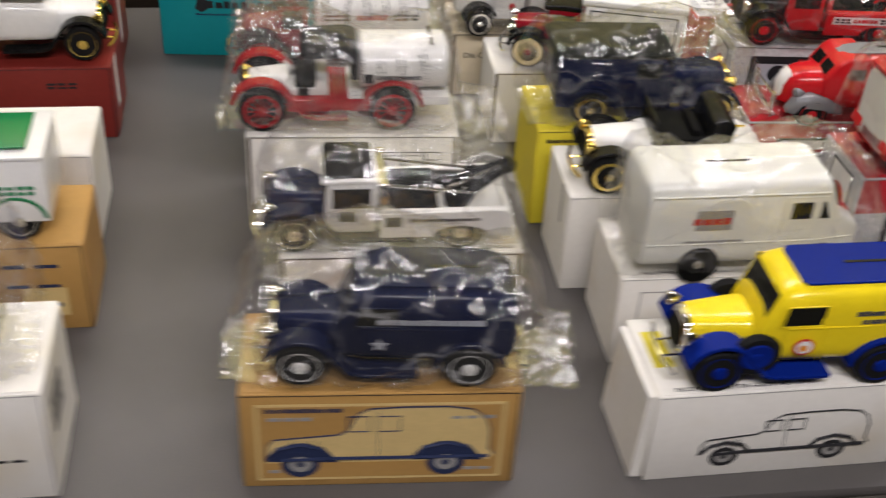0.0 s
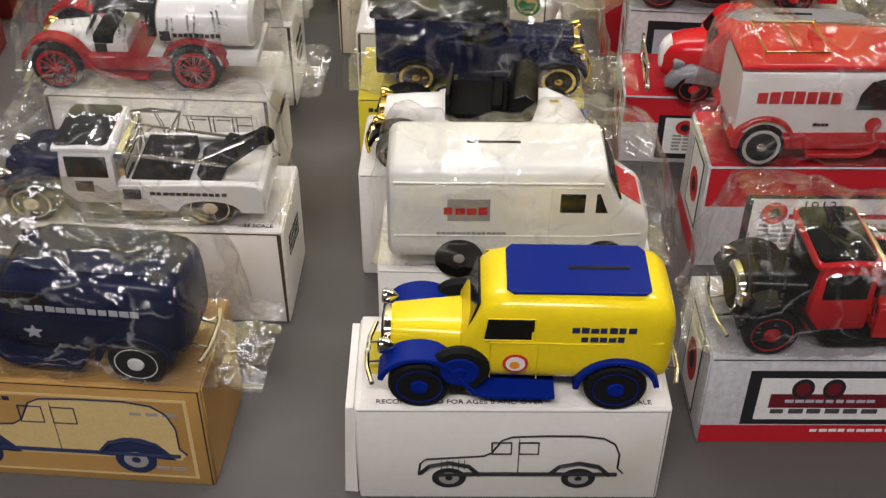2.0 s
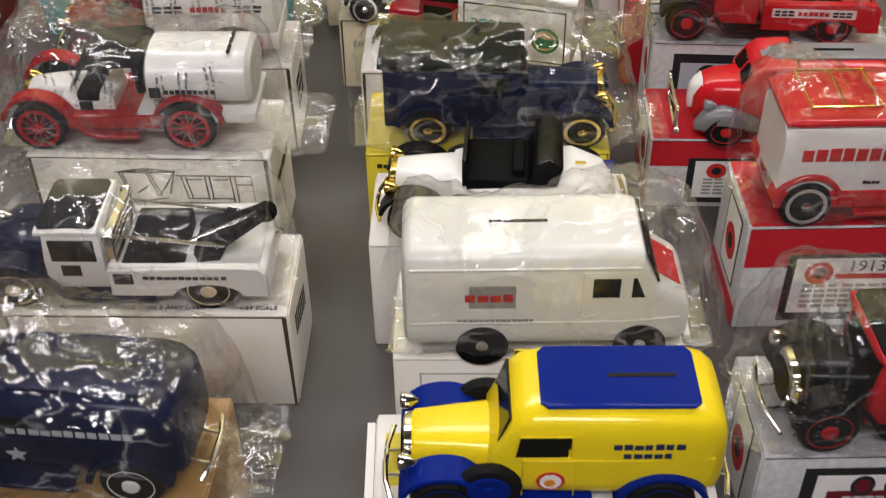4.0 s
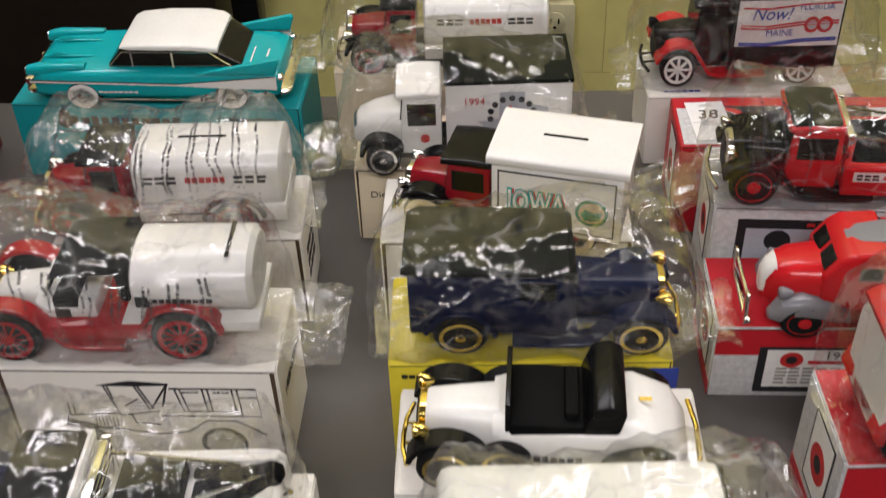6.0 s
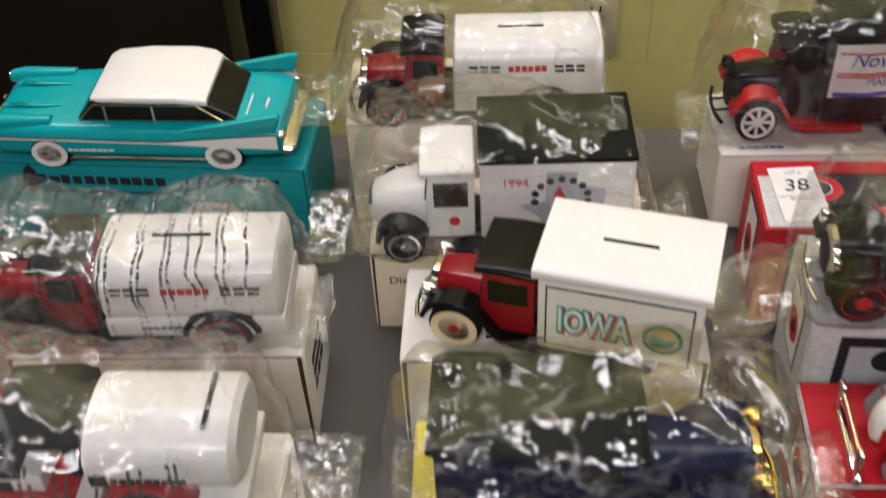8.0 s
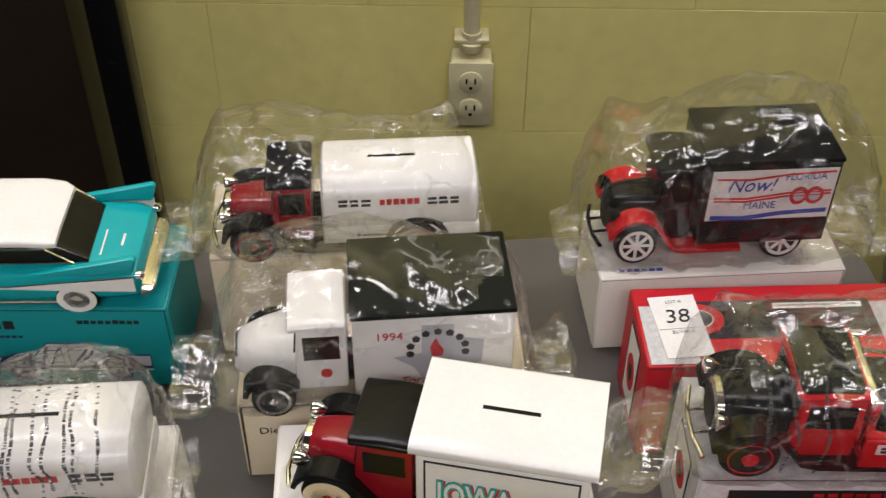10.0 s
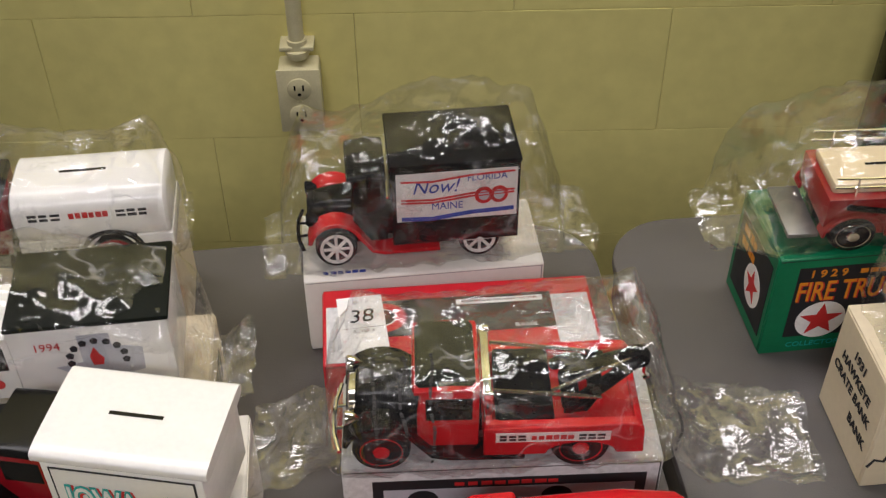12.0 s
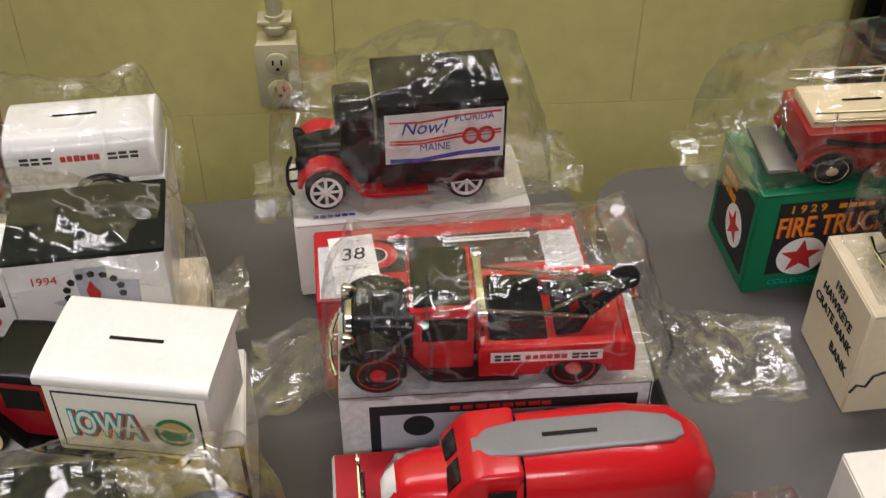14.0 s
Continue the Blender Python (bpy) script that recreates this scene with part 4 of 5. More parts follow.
def nose(t, x0, x1, half, z0, z1, mat, grille=CHROME, lamps=CHROME, bumper=True, louvres=True):
    """Bonnet, radiator, headlamps and bumper; x0 is the front."""
    length = x1 - x0
    part("bonnet", Form().loft([(x0 + 2, half * 0.62, z0, z1 - 3), (x0 + 4, half * 0.70, z0, z1 - 1.2), (x0 + length * 0.5, half * 0.82, z0, z1), (x1 + 1, half * 0.98, z0, z1 + 1)], 24, 3.4), mat, t)
    part("radiator", Form().loft([(x0 - 1, half * 0.58, z0 - 2, z1 - 3.5), (x0, half * 0.68, z0 - 2, z1 - 2), (x0 + 3, half * 0.70, z0 - 2, z1 - 1.6)], 24, 3.0), grille, t)
    part("grille", Form().loft([(x0 - 1.8, half * 0.50, z0 - 1, z1 - 6), (x0 - 0.9, half * 0.54, z0 - 1, z1 - 5)], 20, 3.0), DULL_BLACK, t)
    for s in (-1, 1):
        part("headlamp", Form().lathe([(1.2, 6), (3.6, 3), (4.4, 0), (4.4, -1.2), (3.2, -2.2)], x0 - 0.5, s * half * 1.02, z1 - 7, 18, "x"), lamps, t)
        if louvres:
            f = Form()
            for k in range(9):
                f.box(x0 + length * 0.45 + k * 2, x0 + length * 0.45 + k * 2 + 0.8, s * half * 0.80 - 0.8, s * half * 0.80 + 0.8, z0 + (z1 - z0) * 0.25, z0 + (z1 - z0) * 0.68)
            part("louvres", f, mat, t)
    if bumper:
        f = Form().tube([(x0 - 6, -half * 1.25, z0 - 4), (x0 - 9, -half * 0.6, z0 - 4), (x0 - 9.5, 0, z0 - 4), (x0 - 9, half * 0.6, z0 - 4), (x0 - 6, half * 1.25, z0 - 4)], 1.3, 8)
        f.tube([(x0 - 9, -half * 0.4, z0 - 4), (x0 + 3, -half * 0.4, z0 - 3)], 0.9, 6).tube([(x0 - 9, half * 0.4, z0 - 4), (x0 + 3, half * 0.4, z0 - 3)], 0.9, 6)
        part("bumper", f, lamps, t)


def window(t, x0, x1, z0, z1, y, frame=None, mat=None, slant=0.0):
    """A side window on both sides, with a raised frame."""
    for s in (-1, 1):
        pane = part("window", Form().prism([(x0 + slant, z0), (x1, z0), (x1, z1), (x0 + slant * 0.2, z1)], s * y - 0.35, s * y + 0.35, 0.3, 1), mat or GLASS_DARK, t)
        if frame:
            ring = [(x0 + slant, s * (y + 0.4), z0), (x1, s * (y + 0.4), z0), (x1, s * (y + 0.4), z1), (x0 + slant * 0.2, s * (y + 0.4), z1), (x0 + slant, s * (y + 0.4), z0)]
            part("frame", Form().tube(ring, 0.45, 5), frame, pane)


def cab(t, x0, x1, half, z0, z1, mat, roof, over=2.5, open_sides=True, screen=True):
    """A boxy old cab with a windscreen, windows and a roof slab."""
    part("cab", Form().prism([(x0, z0), (x1, z0), (x1, z1), (x0 + 2.5, z1), (x0 + 0.5, z0 + (z1 - z0) * 0.5)], -half, half, 1.4), mat, t)
    if open_sides:
        window(t, x0 + 5, x1 - 3.5, z0 + (z1 - z0) * 0.50, z1 - 4.5, half)
    if screen:
        part("windscreen", Form().prism([(x0 - 0.4, z0 + (z1 - z0) * 0.52), (x0 + 1.2, z0 + (z1 - z0) * 0.52), (x0 + 3.2, z1 - 3), (x0 + 1.6, z1 - 3)], -half * 0.82, half * 0.82), GLASS_DARK, t)
    part("roof", Form().loft([(x0 - over, half * 0.9, z1 - 1.5, z1 + 1), (x0 - over + 1, half + 0.8, z1 - 2, z1 + 3), ((x0 + x1) / 2, half + 1, z1 - 2, z1 + 4.5), (x1 - 0.5, half + 1, z1 - 2, z1 + 3.6), (x1 + 0.6, half * 0.95, z1 - 1.5, z1 + 1.5)], 24, 4.0), roof, t)


def slot(t, x, y, z, w=24, along=True):
    a, b = (w / 2, 1.1) if along else (1.1, w / 2)
    part("coin_slot", Form().box(x - a, x + a, y - b, y + b, z - 0.6, z + 0.25), BLACK, t, "black coin slot")


VEHICLES = "toy vehicles"


def panel_truck(label, m, body, fenders, rim, roof_panel, hub=None, spare=True, lamps=CHROME):
    t = thing("toy_panel_truck", label, "toy truck", m, VEHICLES)
    running_gear(t, -49, 44, 15, 25, fenders, rim, 10, 0, fenders, hub=hub)
    nose(t, -66, -26, 19, 15, 41, body, lamps, lamps)
    part("body", Form().loft([(-30, 22, 15, 40), (-25, 24, 15, 52), (-20, 25.5, 15, 64), (-15, 26.5, 14.5, 68), (-8, 27, 14.5, 69.6), (20, 28, 14.5, 70), (54, 28, 14.5, 69.4), (62, 27, 14.8, 67.5), (67, 25, 15.5, 63), (69.5, 21, 19, 56)], 40, 4.6), body, t)
    part("windscreen", Form().prism([(-27.4, 44), (-26.2, 43.6), (-20.6, 63), (-21.8, 63.4)], -19, 19, 0.4, 1), GLASS_DARK, t)
    window(t, -17, 4, 46, 60, 27.0, body, slant=-2.5)
    part("roof_panel", Form().loft([(-9, 16, 69, 70.4), (-6, 19.5, 69, 70.9), (54, 19.5, 69, 70.9), (57, 16, 68.6, 70.2)], 28, 6), roof_panel, t)
    slot(t, 34, 0, 71.0, 28)
    for s in (-1, 1):
        part("door_line", Form().tube([(-16, s * 27.2, 20), (-16, s * 27.4, 44), (6, s * 27.8, 44), (6, s * 27.6, 20)], 0.3, 4), fenders if fenders is not BLUE else YELLOW, t)
        part("moulding", Form().tube([(-16, s * 27.6, 44.6), (20, s * 28.1, 44.6), (64, s * 26.9, 44.6)], 0.5, 5), body, t)
        if spare:
            w = part("spare_wheel", Form().lathe([(4, -3), (13, -3), (14.5, 0), (13, 3), (4, 3)], -30, s * 27, 26, 26), RUBBER, t)
            part("disc", Form().lathe([(9.5, 0), (8.5, s * 1), (3, s * 0.4), (2.5, s * 1.6)], -30, s * 29.8, 26, 22), rim, w)
    f = Form().tube([(74, -22, 12), (76, -10, 12), (76, 10, 12), (74, 22, 12)], 1.2, 8)
    part("rear_bumper", f.tube([(76, -10, 12), (66, -10, 14)], 0.9, 6).tube([(76, 10, 12), (66, 10, 14)], 0.9, 6), lamps, t)
    return t


def twisted(f, p, q, r=0.9, turns=14):
    """Two strands wound round the line from p to q."""
    P, Q = Vector(p), Vector(q)
    d = (Q - P).normalized()
    side = d.cross(Vector((0, 0, 1))).normalized()
    up = d.cross(side)
    n = turns * 6
    for start in (0.0, math.pi):
        f.tube([tuple(P + (Q - P) * (i / n) + (side * math.cos(start + i * math.pi / 3) + up * math.sin(start + i * math.pi / 3)) * r * 0.8) for i in range(n + 1)], r * 0.72, 5)
    return f


def wrecker(label, m, bonnet, cab_mat, bed, roof, rim, fenders, k=1.0, spokes=0, stripes=False):
    """An open-bed tow truck with a crane."""
    t = thing("toy_tow_truck", label, "toy truck", m, VEHICLES)
    running_gear(t, -54, 48, 15, 23.5, fenders, rim, 9, spokes, BLACK, rear=False)
    nose(t, -70, -34, 19, 15, 40, bonnet, CHROME if stripes else bonnet, CHROME)
    cab(t, -36, -4, 24, 14, 56, cab_mat, cab_mat, 1.5)
    part("roof_panel", Form().loft([(-36, 20, 57, 60.2), (-34, 22.5, 57, 61.3), (-8, 22.5, 57, 61.4), (-6, 20, 57, 60.6)], 28, 7), roof, t, "black roof panel")
    for s in (-1, 1):
        arch = [(48 + 18 * math.cos(radians(a)), 13 + 9 * math.sin(radians(a))) for a in range(180, -1, -20)]
        part("bed_side", Form().prism([(-2, 13)] + arch + [(80, 13), (79, 31), (76, 35), (68, 36), (-2, 33)], s * 28.5 - 1.6, s * 28.5 + 1.6, 0.6, 1), bed, t)
        part("side_rail", Form().box(-2, 76, s * 26 - 2.6, s * 26 + 2.6, 32, 35, 1, 1), bed, t)
        part("chain", twisted(Form(), (3, s * 17, 49), (58, s * 16, 41)), CHROME, t, "twisted chrome chain")
        part("crane_leg", Form().prism([(40, 24), (52, 24), (62, 46), (56, 48)], s * 11 - 1.4, s * 11 + 1.4, 0.5, 1), DULL_BLACK, t)
    part("bed_floor", Form().prism([(-2, 16), (76, 16), (77, 29), (30, 23), (-2, 23)], -27.5, 27.5, 0.8, 1), bed, t)
    box = part("toolbox", Form().box(5, 34, -25, 25, 22, 36, 1.2), DULL_BLACK, t, "black toolbox")
    f = Form()
    for j in range(2):
        for i in range(9):
            f.box(15 + j * 8, 16.4 + j * 8, -22 + i * 5, -19.5 + i * 5, 35.9, 36.7)
    if stripes:
        part("rivets", f, DULL_BLACK, box)
    else:
        f.bm.free()
    part("tailgate", Form().prism([(75, 15), (80, 15), (79, 30), (75, 32)], -27, 27, 0.6, 1), bed, t)
    part("winch", Form().lathe([(5, -11), (5, 11)], 44, 0, 30, 16), DULL_BLACK, t)
    f = Form()
    for z in (40, 45, 50):
        f.box(-3 + (50 - z) * 0.1, 2, -24, 24, z, z + 4, 1)
    f.box(-2, 2.6, -24.6, -21.6, 22, 55, 0.8).box(-2, 2.6, 21.6, 24.6, 22, 55, 0.8)
    part("light_bar", f, CHROME, t, "chrome light rack")
    f = Form().tube([(42, -11, 27), (60, -8, 42), (78, -2, 55)], 3.8, 8).tube([(42, 11, 27), (60, 8, 42), (78, 2, 55)], 3.8, 8)
    part("crane_boom", f.box(52, 60, -10, 10, 38, 42, 1).lathe([(5, -4), (6, 0), (5, 4)], 78, 0, 54, 16), DULL_BLACK, t)
    part("cable", twisted(Form(), (34, -4, 33), (76, -3, 57), 0.8, 12), CHROME, t, "twisted chrome chain")
    part("hook", Form().tube([(81, 0, 54), (82, 0, 42), (85, 0, 39), (82, 0, 37)], 1.2, 6), CHROME, t)
    return t


def tank_truck(label, m, cab_mat, roof, rim, fender, spokes=8, tank_len=78):
    """A cab with a half-round white tank used as a coin bank."""
    t = thing("toy_tank_truck", label, "toy truck", m, VEHICLES)
    running_gear(t, -52, 46, 14, 24, fender, rim, 9, spokes, fender)
    nose(t, -68, -38, 17, 14, 38, cab_mat, CHROME, CHROME)
    cab(t, -40, -16, 22, 13, 56, cab_mat, roof)
    x0, x1 = -10, -10 + tank_len
    rows = [(x0, 26, 20, 60), (x0 + 1.5, 28, 19, 62), (x1 - 1.5, 28, 19, 62), (x1, 26, 20, 60)]
    part("tank", Form().loft(rows, 40, 3.2), WHITE, t)
    part("tank_skirt", Form().box(x0, x1 + 1, -27, 27, 13, 26, 1.2), WHITE, t)
    slot(t, (x0 + x1) / 2 - 4, 0, 62.1, 28)
    cx = (x0 + x1) / 2
    bars(t, cx, -27.9, 47, 24, 7, 6, INK_RED, rx=90)
    for dx in (-26, 26):
        bars(t, cx + dx, -27.9, 47, 20, 7, 3, INK, rows=2, rx=90)
    bars(t, cx, -27.6, 20, 52, 2.6, 16, INK, rx=90)
    return t


def box_truck(label, m, bonnet, cab_mat, roof, rim, fender, cargo, cargo_roof, x0=-8, x1=68, top=66, spokes=0, rounded_roof=False, hub=None, mack=False, lamps=CHROME, white=False, half=29):
    """A cab with a closed cargo box."""
    t = thing("toy_box_truck", label, "toy truck", m, VEHICLES)
    running_gear(t, -50, 46, 11.5 if mack else 14, 24, fender, rim, 9, spokes, BLACK, hub=hub, rear=not mack, board=not mack, white=white)
    if mack:
        part("bonnet", Form().loft([(-69, 9, 15, 28), (-65, 13, 13, 34), (-54, 17, 13, 38), (-37, 21, 13, 41)], 24, 2.6), bonnet, t)
        part("radiator", Form().loft([(-69, 8, 15, 30), (-67, 10, 14, 33)], 16, 3), CHROME, t)
    else:
        nose(t, -66, -36, 17, 14, 37, bonnet, lamps, lamps)
    cab(t, -38, x0 - 3, 22, 13, top - 12 if not mack else top - 13, cab_mat, roof)
    part("cargo_box", Form().box(x0, x1, -half, half, 14, top - (0 if not rounded_roof else 2), 1.2), cargo, t)
    if rounded_roof:
        part("cargo_roof", Form().loft([(x0 - 3, half + 1.5, top - 4, top + 5), (x1 + 3, half + 1.5, top - 4, top + 5)], 36, 4.2), cargo_roof, t)
        slot(t, (x0 + x1) / 2, 0, top + 5.2, 27)
    else:
        part("cargo_roof", Form().box(x0 - 0.8, x1 + 0.8, -half - 0.8, half + 0.8, top - 1, top + 2.2, 1.2), cargo_roof, t)
    return t


# -- first column
t = panel_truck("dark blue panel truck with white wheels inside a plastic bag", on(gold_box, 84, 32, 78, -2, (1, 0.92, 0.90)), NAVY, NAVY, WHITE, NAVY, spare=False)
bars(t, 22, -28.3, 50, 58, 6, 11, INK_SILVER)
part("print", Form().prism([(-6 + math.sin(math.pi * k / 5) * (5 if k % 2 == 0 else 2.2), 32 + math.cos(math.pi * k / 5) * (5 if k % 2 == 0 else 2.2)) for k in range(10)], -28.3, -27.6), INK_SILVER, t, smooth=False)

t = wrecker("white and navy toy tow truck inside a plastic bag", on(tow_box, 69, 33, 62, 0, (1.04, 0.95, 0.88)), NAVY, WHITE, WHITE, DULL_BLACK, CREAM, NAVY)
for xx, zz in ((-22, 28), (6, 27)):
    panel("print", t, xx - 5, xx + 5, zz - 4, zz + 4, -30.2 if xx > 0 else -24.2, INK, 0.4)
bars(t, 38, -30.4, 28, 44, 4, 12, INK, name="print")

t = thing("toy_tanker", "red and white antique tanker with folded black top, bagged", "toy truck", on(tanker_box, 66, 42, 88, 1), VEHICLES)
running_gear(t, -52, 42, 17, 25, RED, RED, 7, 12, RED)
nose(t, -64, -34, 14, 18, 36, WHITE, GOLD, GOLD, False)
part("body", Form().prism([(-36, 18), (-4, 18), (-4, 34), (-12, 38), (-14, 30), (-30, 30), (-36, 36)], -19, 19, 1.2), WHITE, t)
part("sill", Form().box(-34, 28, -27, 27, 15, 25, 2), RED, t)
part("seat", Form().box(-28, -8, -17, 17, 28, 36, 2), DULL_BLACK, t)
part("steering_wheel", Form().tube([(-28 + 3 * math.cos(a), 7 * math.sin(a) - 6, 42 + 6 * math.cos(a)) for a in [k * math.pi / 6 for k in range(13)]], 0.7, 6), BLACK, t)
part("folding_top", Form().prism([(-24, 54), (-20, 60), (10, 62), (17, 59), (17, 38), (12, 38), (11, 56), (-20, 54)], -22, 22, 1.2), DULL_BLACK, t)
part("tank", Form().loft([(18, 22, 29, 60), (20, 26, 27, 63), (80, 26, 27, 63), (83, 22, 29, 60)], 40, 2.3), WHITE, t)
part("tank_frame", Form().box(10, 84, -25, 25, 19, 26, 1), WHITE, t)
slot(t, 70, 0, 63.2, 30, along=False)
bars(t, 46, -26.2, 42, 32, 4.5, 9, INK)
panel("print", t, 21, 28, 38, 45, -25.6, INK, 0.8)
panel("print", t, -26, -18, 24, 31, -19.3, INK, 0.4)

tank_truck("red toy tank truck with white tank inside a printed bag", on(tank_two_box, 74, 34, 76, 0, (1.06, 0.95, 0.95)), CRIMSON, DULL_BLACK, CRIMSON, BLACK, tank_len=86)

# the two-tone saloon on the teal box
t = thing("toy_car", "turquoise finned saloon car with white roof and chrome trim", "toy car", on(teal_box, 129, 38, 68, 1, (0.88, 0.84, 0.74)), VEHICLES)
part("body", Form().loft([(-108, 30, 12, 30), (-105, 36, 10, 36), (-98, 39, 9, 40), (-60, 41, 9, 42), (-30, 42, 9, 43), (30, 42, 9, 43), (60, 41, 9, 43), (92, 40, 10, 42), (102, 38, 11, 38), (104, 34, 14, 34)], 40, 5.0), TEAL, t)
part("lower_trim", Form().box(-60, 62, -39, 39, 7, 10, 1), CHROME, t)
part("glasshouse", Form().loft([(-40, 30, 40, 44), (-27, 33, 40, 60), (-18, 34, 40, 64), (44, 34, 40, 64), (56, 33, 40, 58), (72, 30, 40, 44)], 36, 5.0), GLASS_DARK, t)
part("roof", Form().loft([(-28, 30, 60, 63), (-22, 33, 59, 66.5), (2, 35, 59, 69), (34, 35, 59, 69), (48, 34, 57, 66.5), (54, 31, 55, 63)], 36, 4.0), WHITE, t)
for s in (-1, 1):
    y = s * 39.5
    part("tail_fin", Form().prism([(34, 40), (60, 46), (104, 57), (106, 54), (102, 40)], y - 3, y + 2.5, 1.4), TEAL, t)
    part("headlamp_hood", Form().loft([(-110, 5, 32, 42), (-100, 6, 32, 45), (-60, 4, 38, 45)], 16, 2.5), TEAL, t).location.y = s * 0.031
    part("headlamp", Form().lathe([(2, 0), (4.2, 0.6), (4.2, 3)], -112, s * 31, 37, 18, "x"), CHROME, t)
    part("side_spear", Form().prism([(-106, 32.5), (20, 29.5), (102, 38), (102, 24), (60, 25), (20, 27.5), (-106, 30.5)], s * 42.6 - 0.4, s * 42.6 + 0.4), WHITE, t, "white side flash")
    part("chrome_strip", Form().tube([(-106, s * 43.0, 33), (20, s * 43.2, 30), (102, s * 42.8, 38.5)], 0.6, 6), CHROME, t)
    part("window_trim", Form().tube([(-38, s * 33.5, 44), (-25, s * 35, 60), (48, s * 35, 60), (64, s * 34, 45), (-38, s * 34, 44)], 0.7, 6), CHROME, t)
    for xx in (-18, 16):
        part("pillar", Form().box(xx - 0.8, xx + 0.8, s * 34 - 0.6, s * 34 + 0.9, 43, 62), CHROME, t)
    part("tail_lamp", Form().lathe([(3.5, 0), (3.5, 3), (2, 4.5)], 103, s * 36, 34, 16, "x"), CHROME, t)
    bars(t, -32, s * 42.7, 20, 34, 3, 8, INK_WHITE, rz=0 if s < 0 else 180)
part("bumper", Form().loft([(-114, 34, 15, 19), (-110, 38, 13, 22), (-104, 40, 13, 22)], 20, 3).box(-118, -110, -26, -18, 14, 24, 2).box(-118, -110, 18, 26, 14, 24, 2), CHROME, t)
part("grille", Form().box(-109, -105, -24, 24, 22, 33, 1), CHROME, t)
part("rear_bumper", Form().loft([(104, 40, 13, 23), (109, 38, 13, 22), (112, 32, 15, 20)], 20, 3), CHROME, t)
part("boot_print", Form().box(70, 72, -22, 0, 43, 43.5).box(78, 79, -24, 2, 43, 43.5).box(90, 91.5, -14, -2, 42.6, 43.2), INK_WHITE, t, smooth=False)
for s in (-1, 1):
    part("bonnet_spear", Form().loft([(-100, 1, 42, 43), (-80, 2.4, 41.5, 44), (-58, 1, 42, 43)], 12, 2).tube([(-96, 0, 43), (-88, 0, 46), (-80, 0, 44)], 0.9, 6), TEAL, t).location.y = s * 0.014
wheels(t, (-64, 62), 36, 14.5, 11, CHROME, 0, True, CHROME)

# -- second column
t = panel_truck("yellow toy panel truck with blue mudguards and wheels", on(sun_box, 80, 30, 76, -1, (1.04, 0.95, 0.97)), YELLOW, BLUE, BLUE, BLUE)
bars(t, 36, -28.4, 54, 30, 5.4, 7, INK_NAVY)
bars(t, 36, -28.3, 48, 21, 5.4, 5, INK_NAVY)
part("print", Form().lathe([(6, 0), (6, -0.5)], -4, -28.0, 31, 22), INK_RED, t, smooth=False)
part("print", Form().lathe([(4.6, 0), (4.6, -0.8)], -4, -28.1, 31, 20), INK_WHITE, t, smooth=False)
part("print", Form().lathe([(2.4, 0), (2.4, -1.0)], -4.4, -28.1, 30.4, 16), INK_ORANGE, t, smooth=False)

t = thing("toy_step_van", "ivory toy step van with rounded roof and coin slot", "toy van", on(van_box, 80, 27, 84, 1, (0.97, 0.92, 0.96)), VEHICLES)
part("body", Form().loft([(-72, 26, 12, 70), (-70, 29, 10, 73), (-66, 30, 9, 74.5), (44, 30, 9, 74.5), (50, 29.6, 9, 73), (60, 28, 9, 50), (74, 26, 10, 40), (77, 24, 12, 36)], 40, 6.5), IVORY, t)
for s in (-1, 1):
    part("drip_rail", Form().tube([(-68, s * 30.2, 66), (48, s * 30.2, 66)], 0.7, 6), IVORY, t)
    part("side_rib", Form().tube([(-68, s * 30.2, 29), (40, s * 30.2, 29), (72, s * 27, 29)], 0.6, 6), IVORY, t)
    part("door_line", Form().tube([(20, s * 30.2, 12), (20, s * 30.2, 63), (47, s * 30, 63)], 0.35, 5), IVORY, t)
    part("window", Form().box(25, 39, s * 30.1 - 0.4, s * 30.1 + 0.4, 46, 59, 0.4, 1), GLASS_DARK, t)
    part("quarter_window", Form().prism([(45, 46), (52, 46), (47, 59), (45, 59)], s * 29.6 - 0.5, s * 29.6 + 0.5), GLASS_DARK, t)
    for xx in (-31, 52):
        part("wheel_arch", Form().lathe([(14, 0), (14, s * 0.5)], xx, s * 29.8, 12, 26), DULL_BLACK, t)
part("windscreen", Form().prism([(51.5, 70), (53, 70), (60, 52), (58.5, 52)], -25, 25, 0.4, 1), GLASS_DARK, t)
part("bonnet_print", Form().prism([(60.5, 50.6), (73, 41.4), (73, 40.6), (60.5, 49.8)], -14, 14), INK_RED, t, smooth=False)
part("bumper", Form().box(76, 80, -26, 26, 10, 15, 1.2), IVORY, t)
slot(t, -12, 0, 74.6, 30)
part("print", Form().box(-38, -14, -30.6, -30.0, 40, 55), INK_GREY, t, smooth=False)
bars(t, -27, -30.8, 47, 26, 8, 4, INK_RED)
bars(t, -24, -30.4, 31, 40, 2.6, 14, INK_GREY)
wheels(t, (-31, 52), 25.3, 12.5, 9, CHROME, 0)

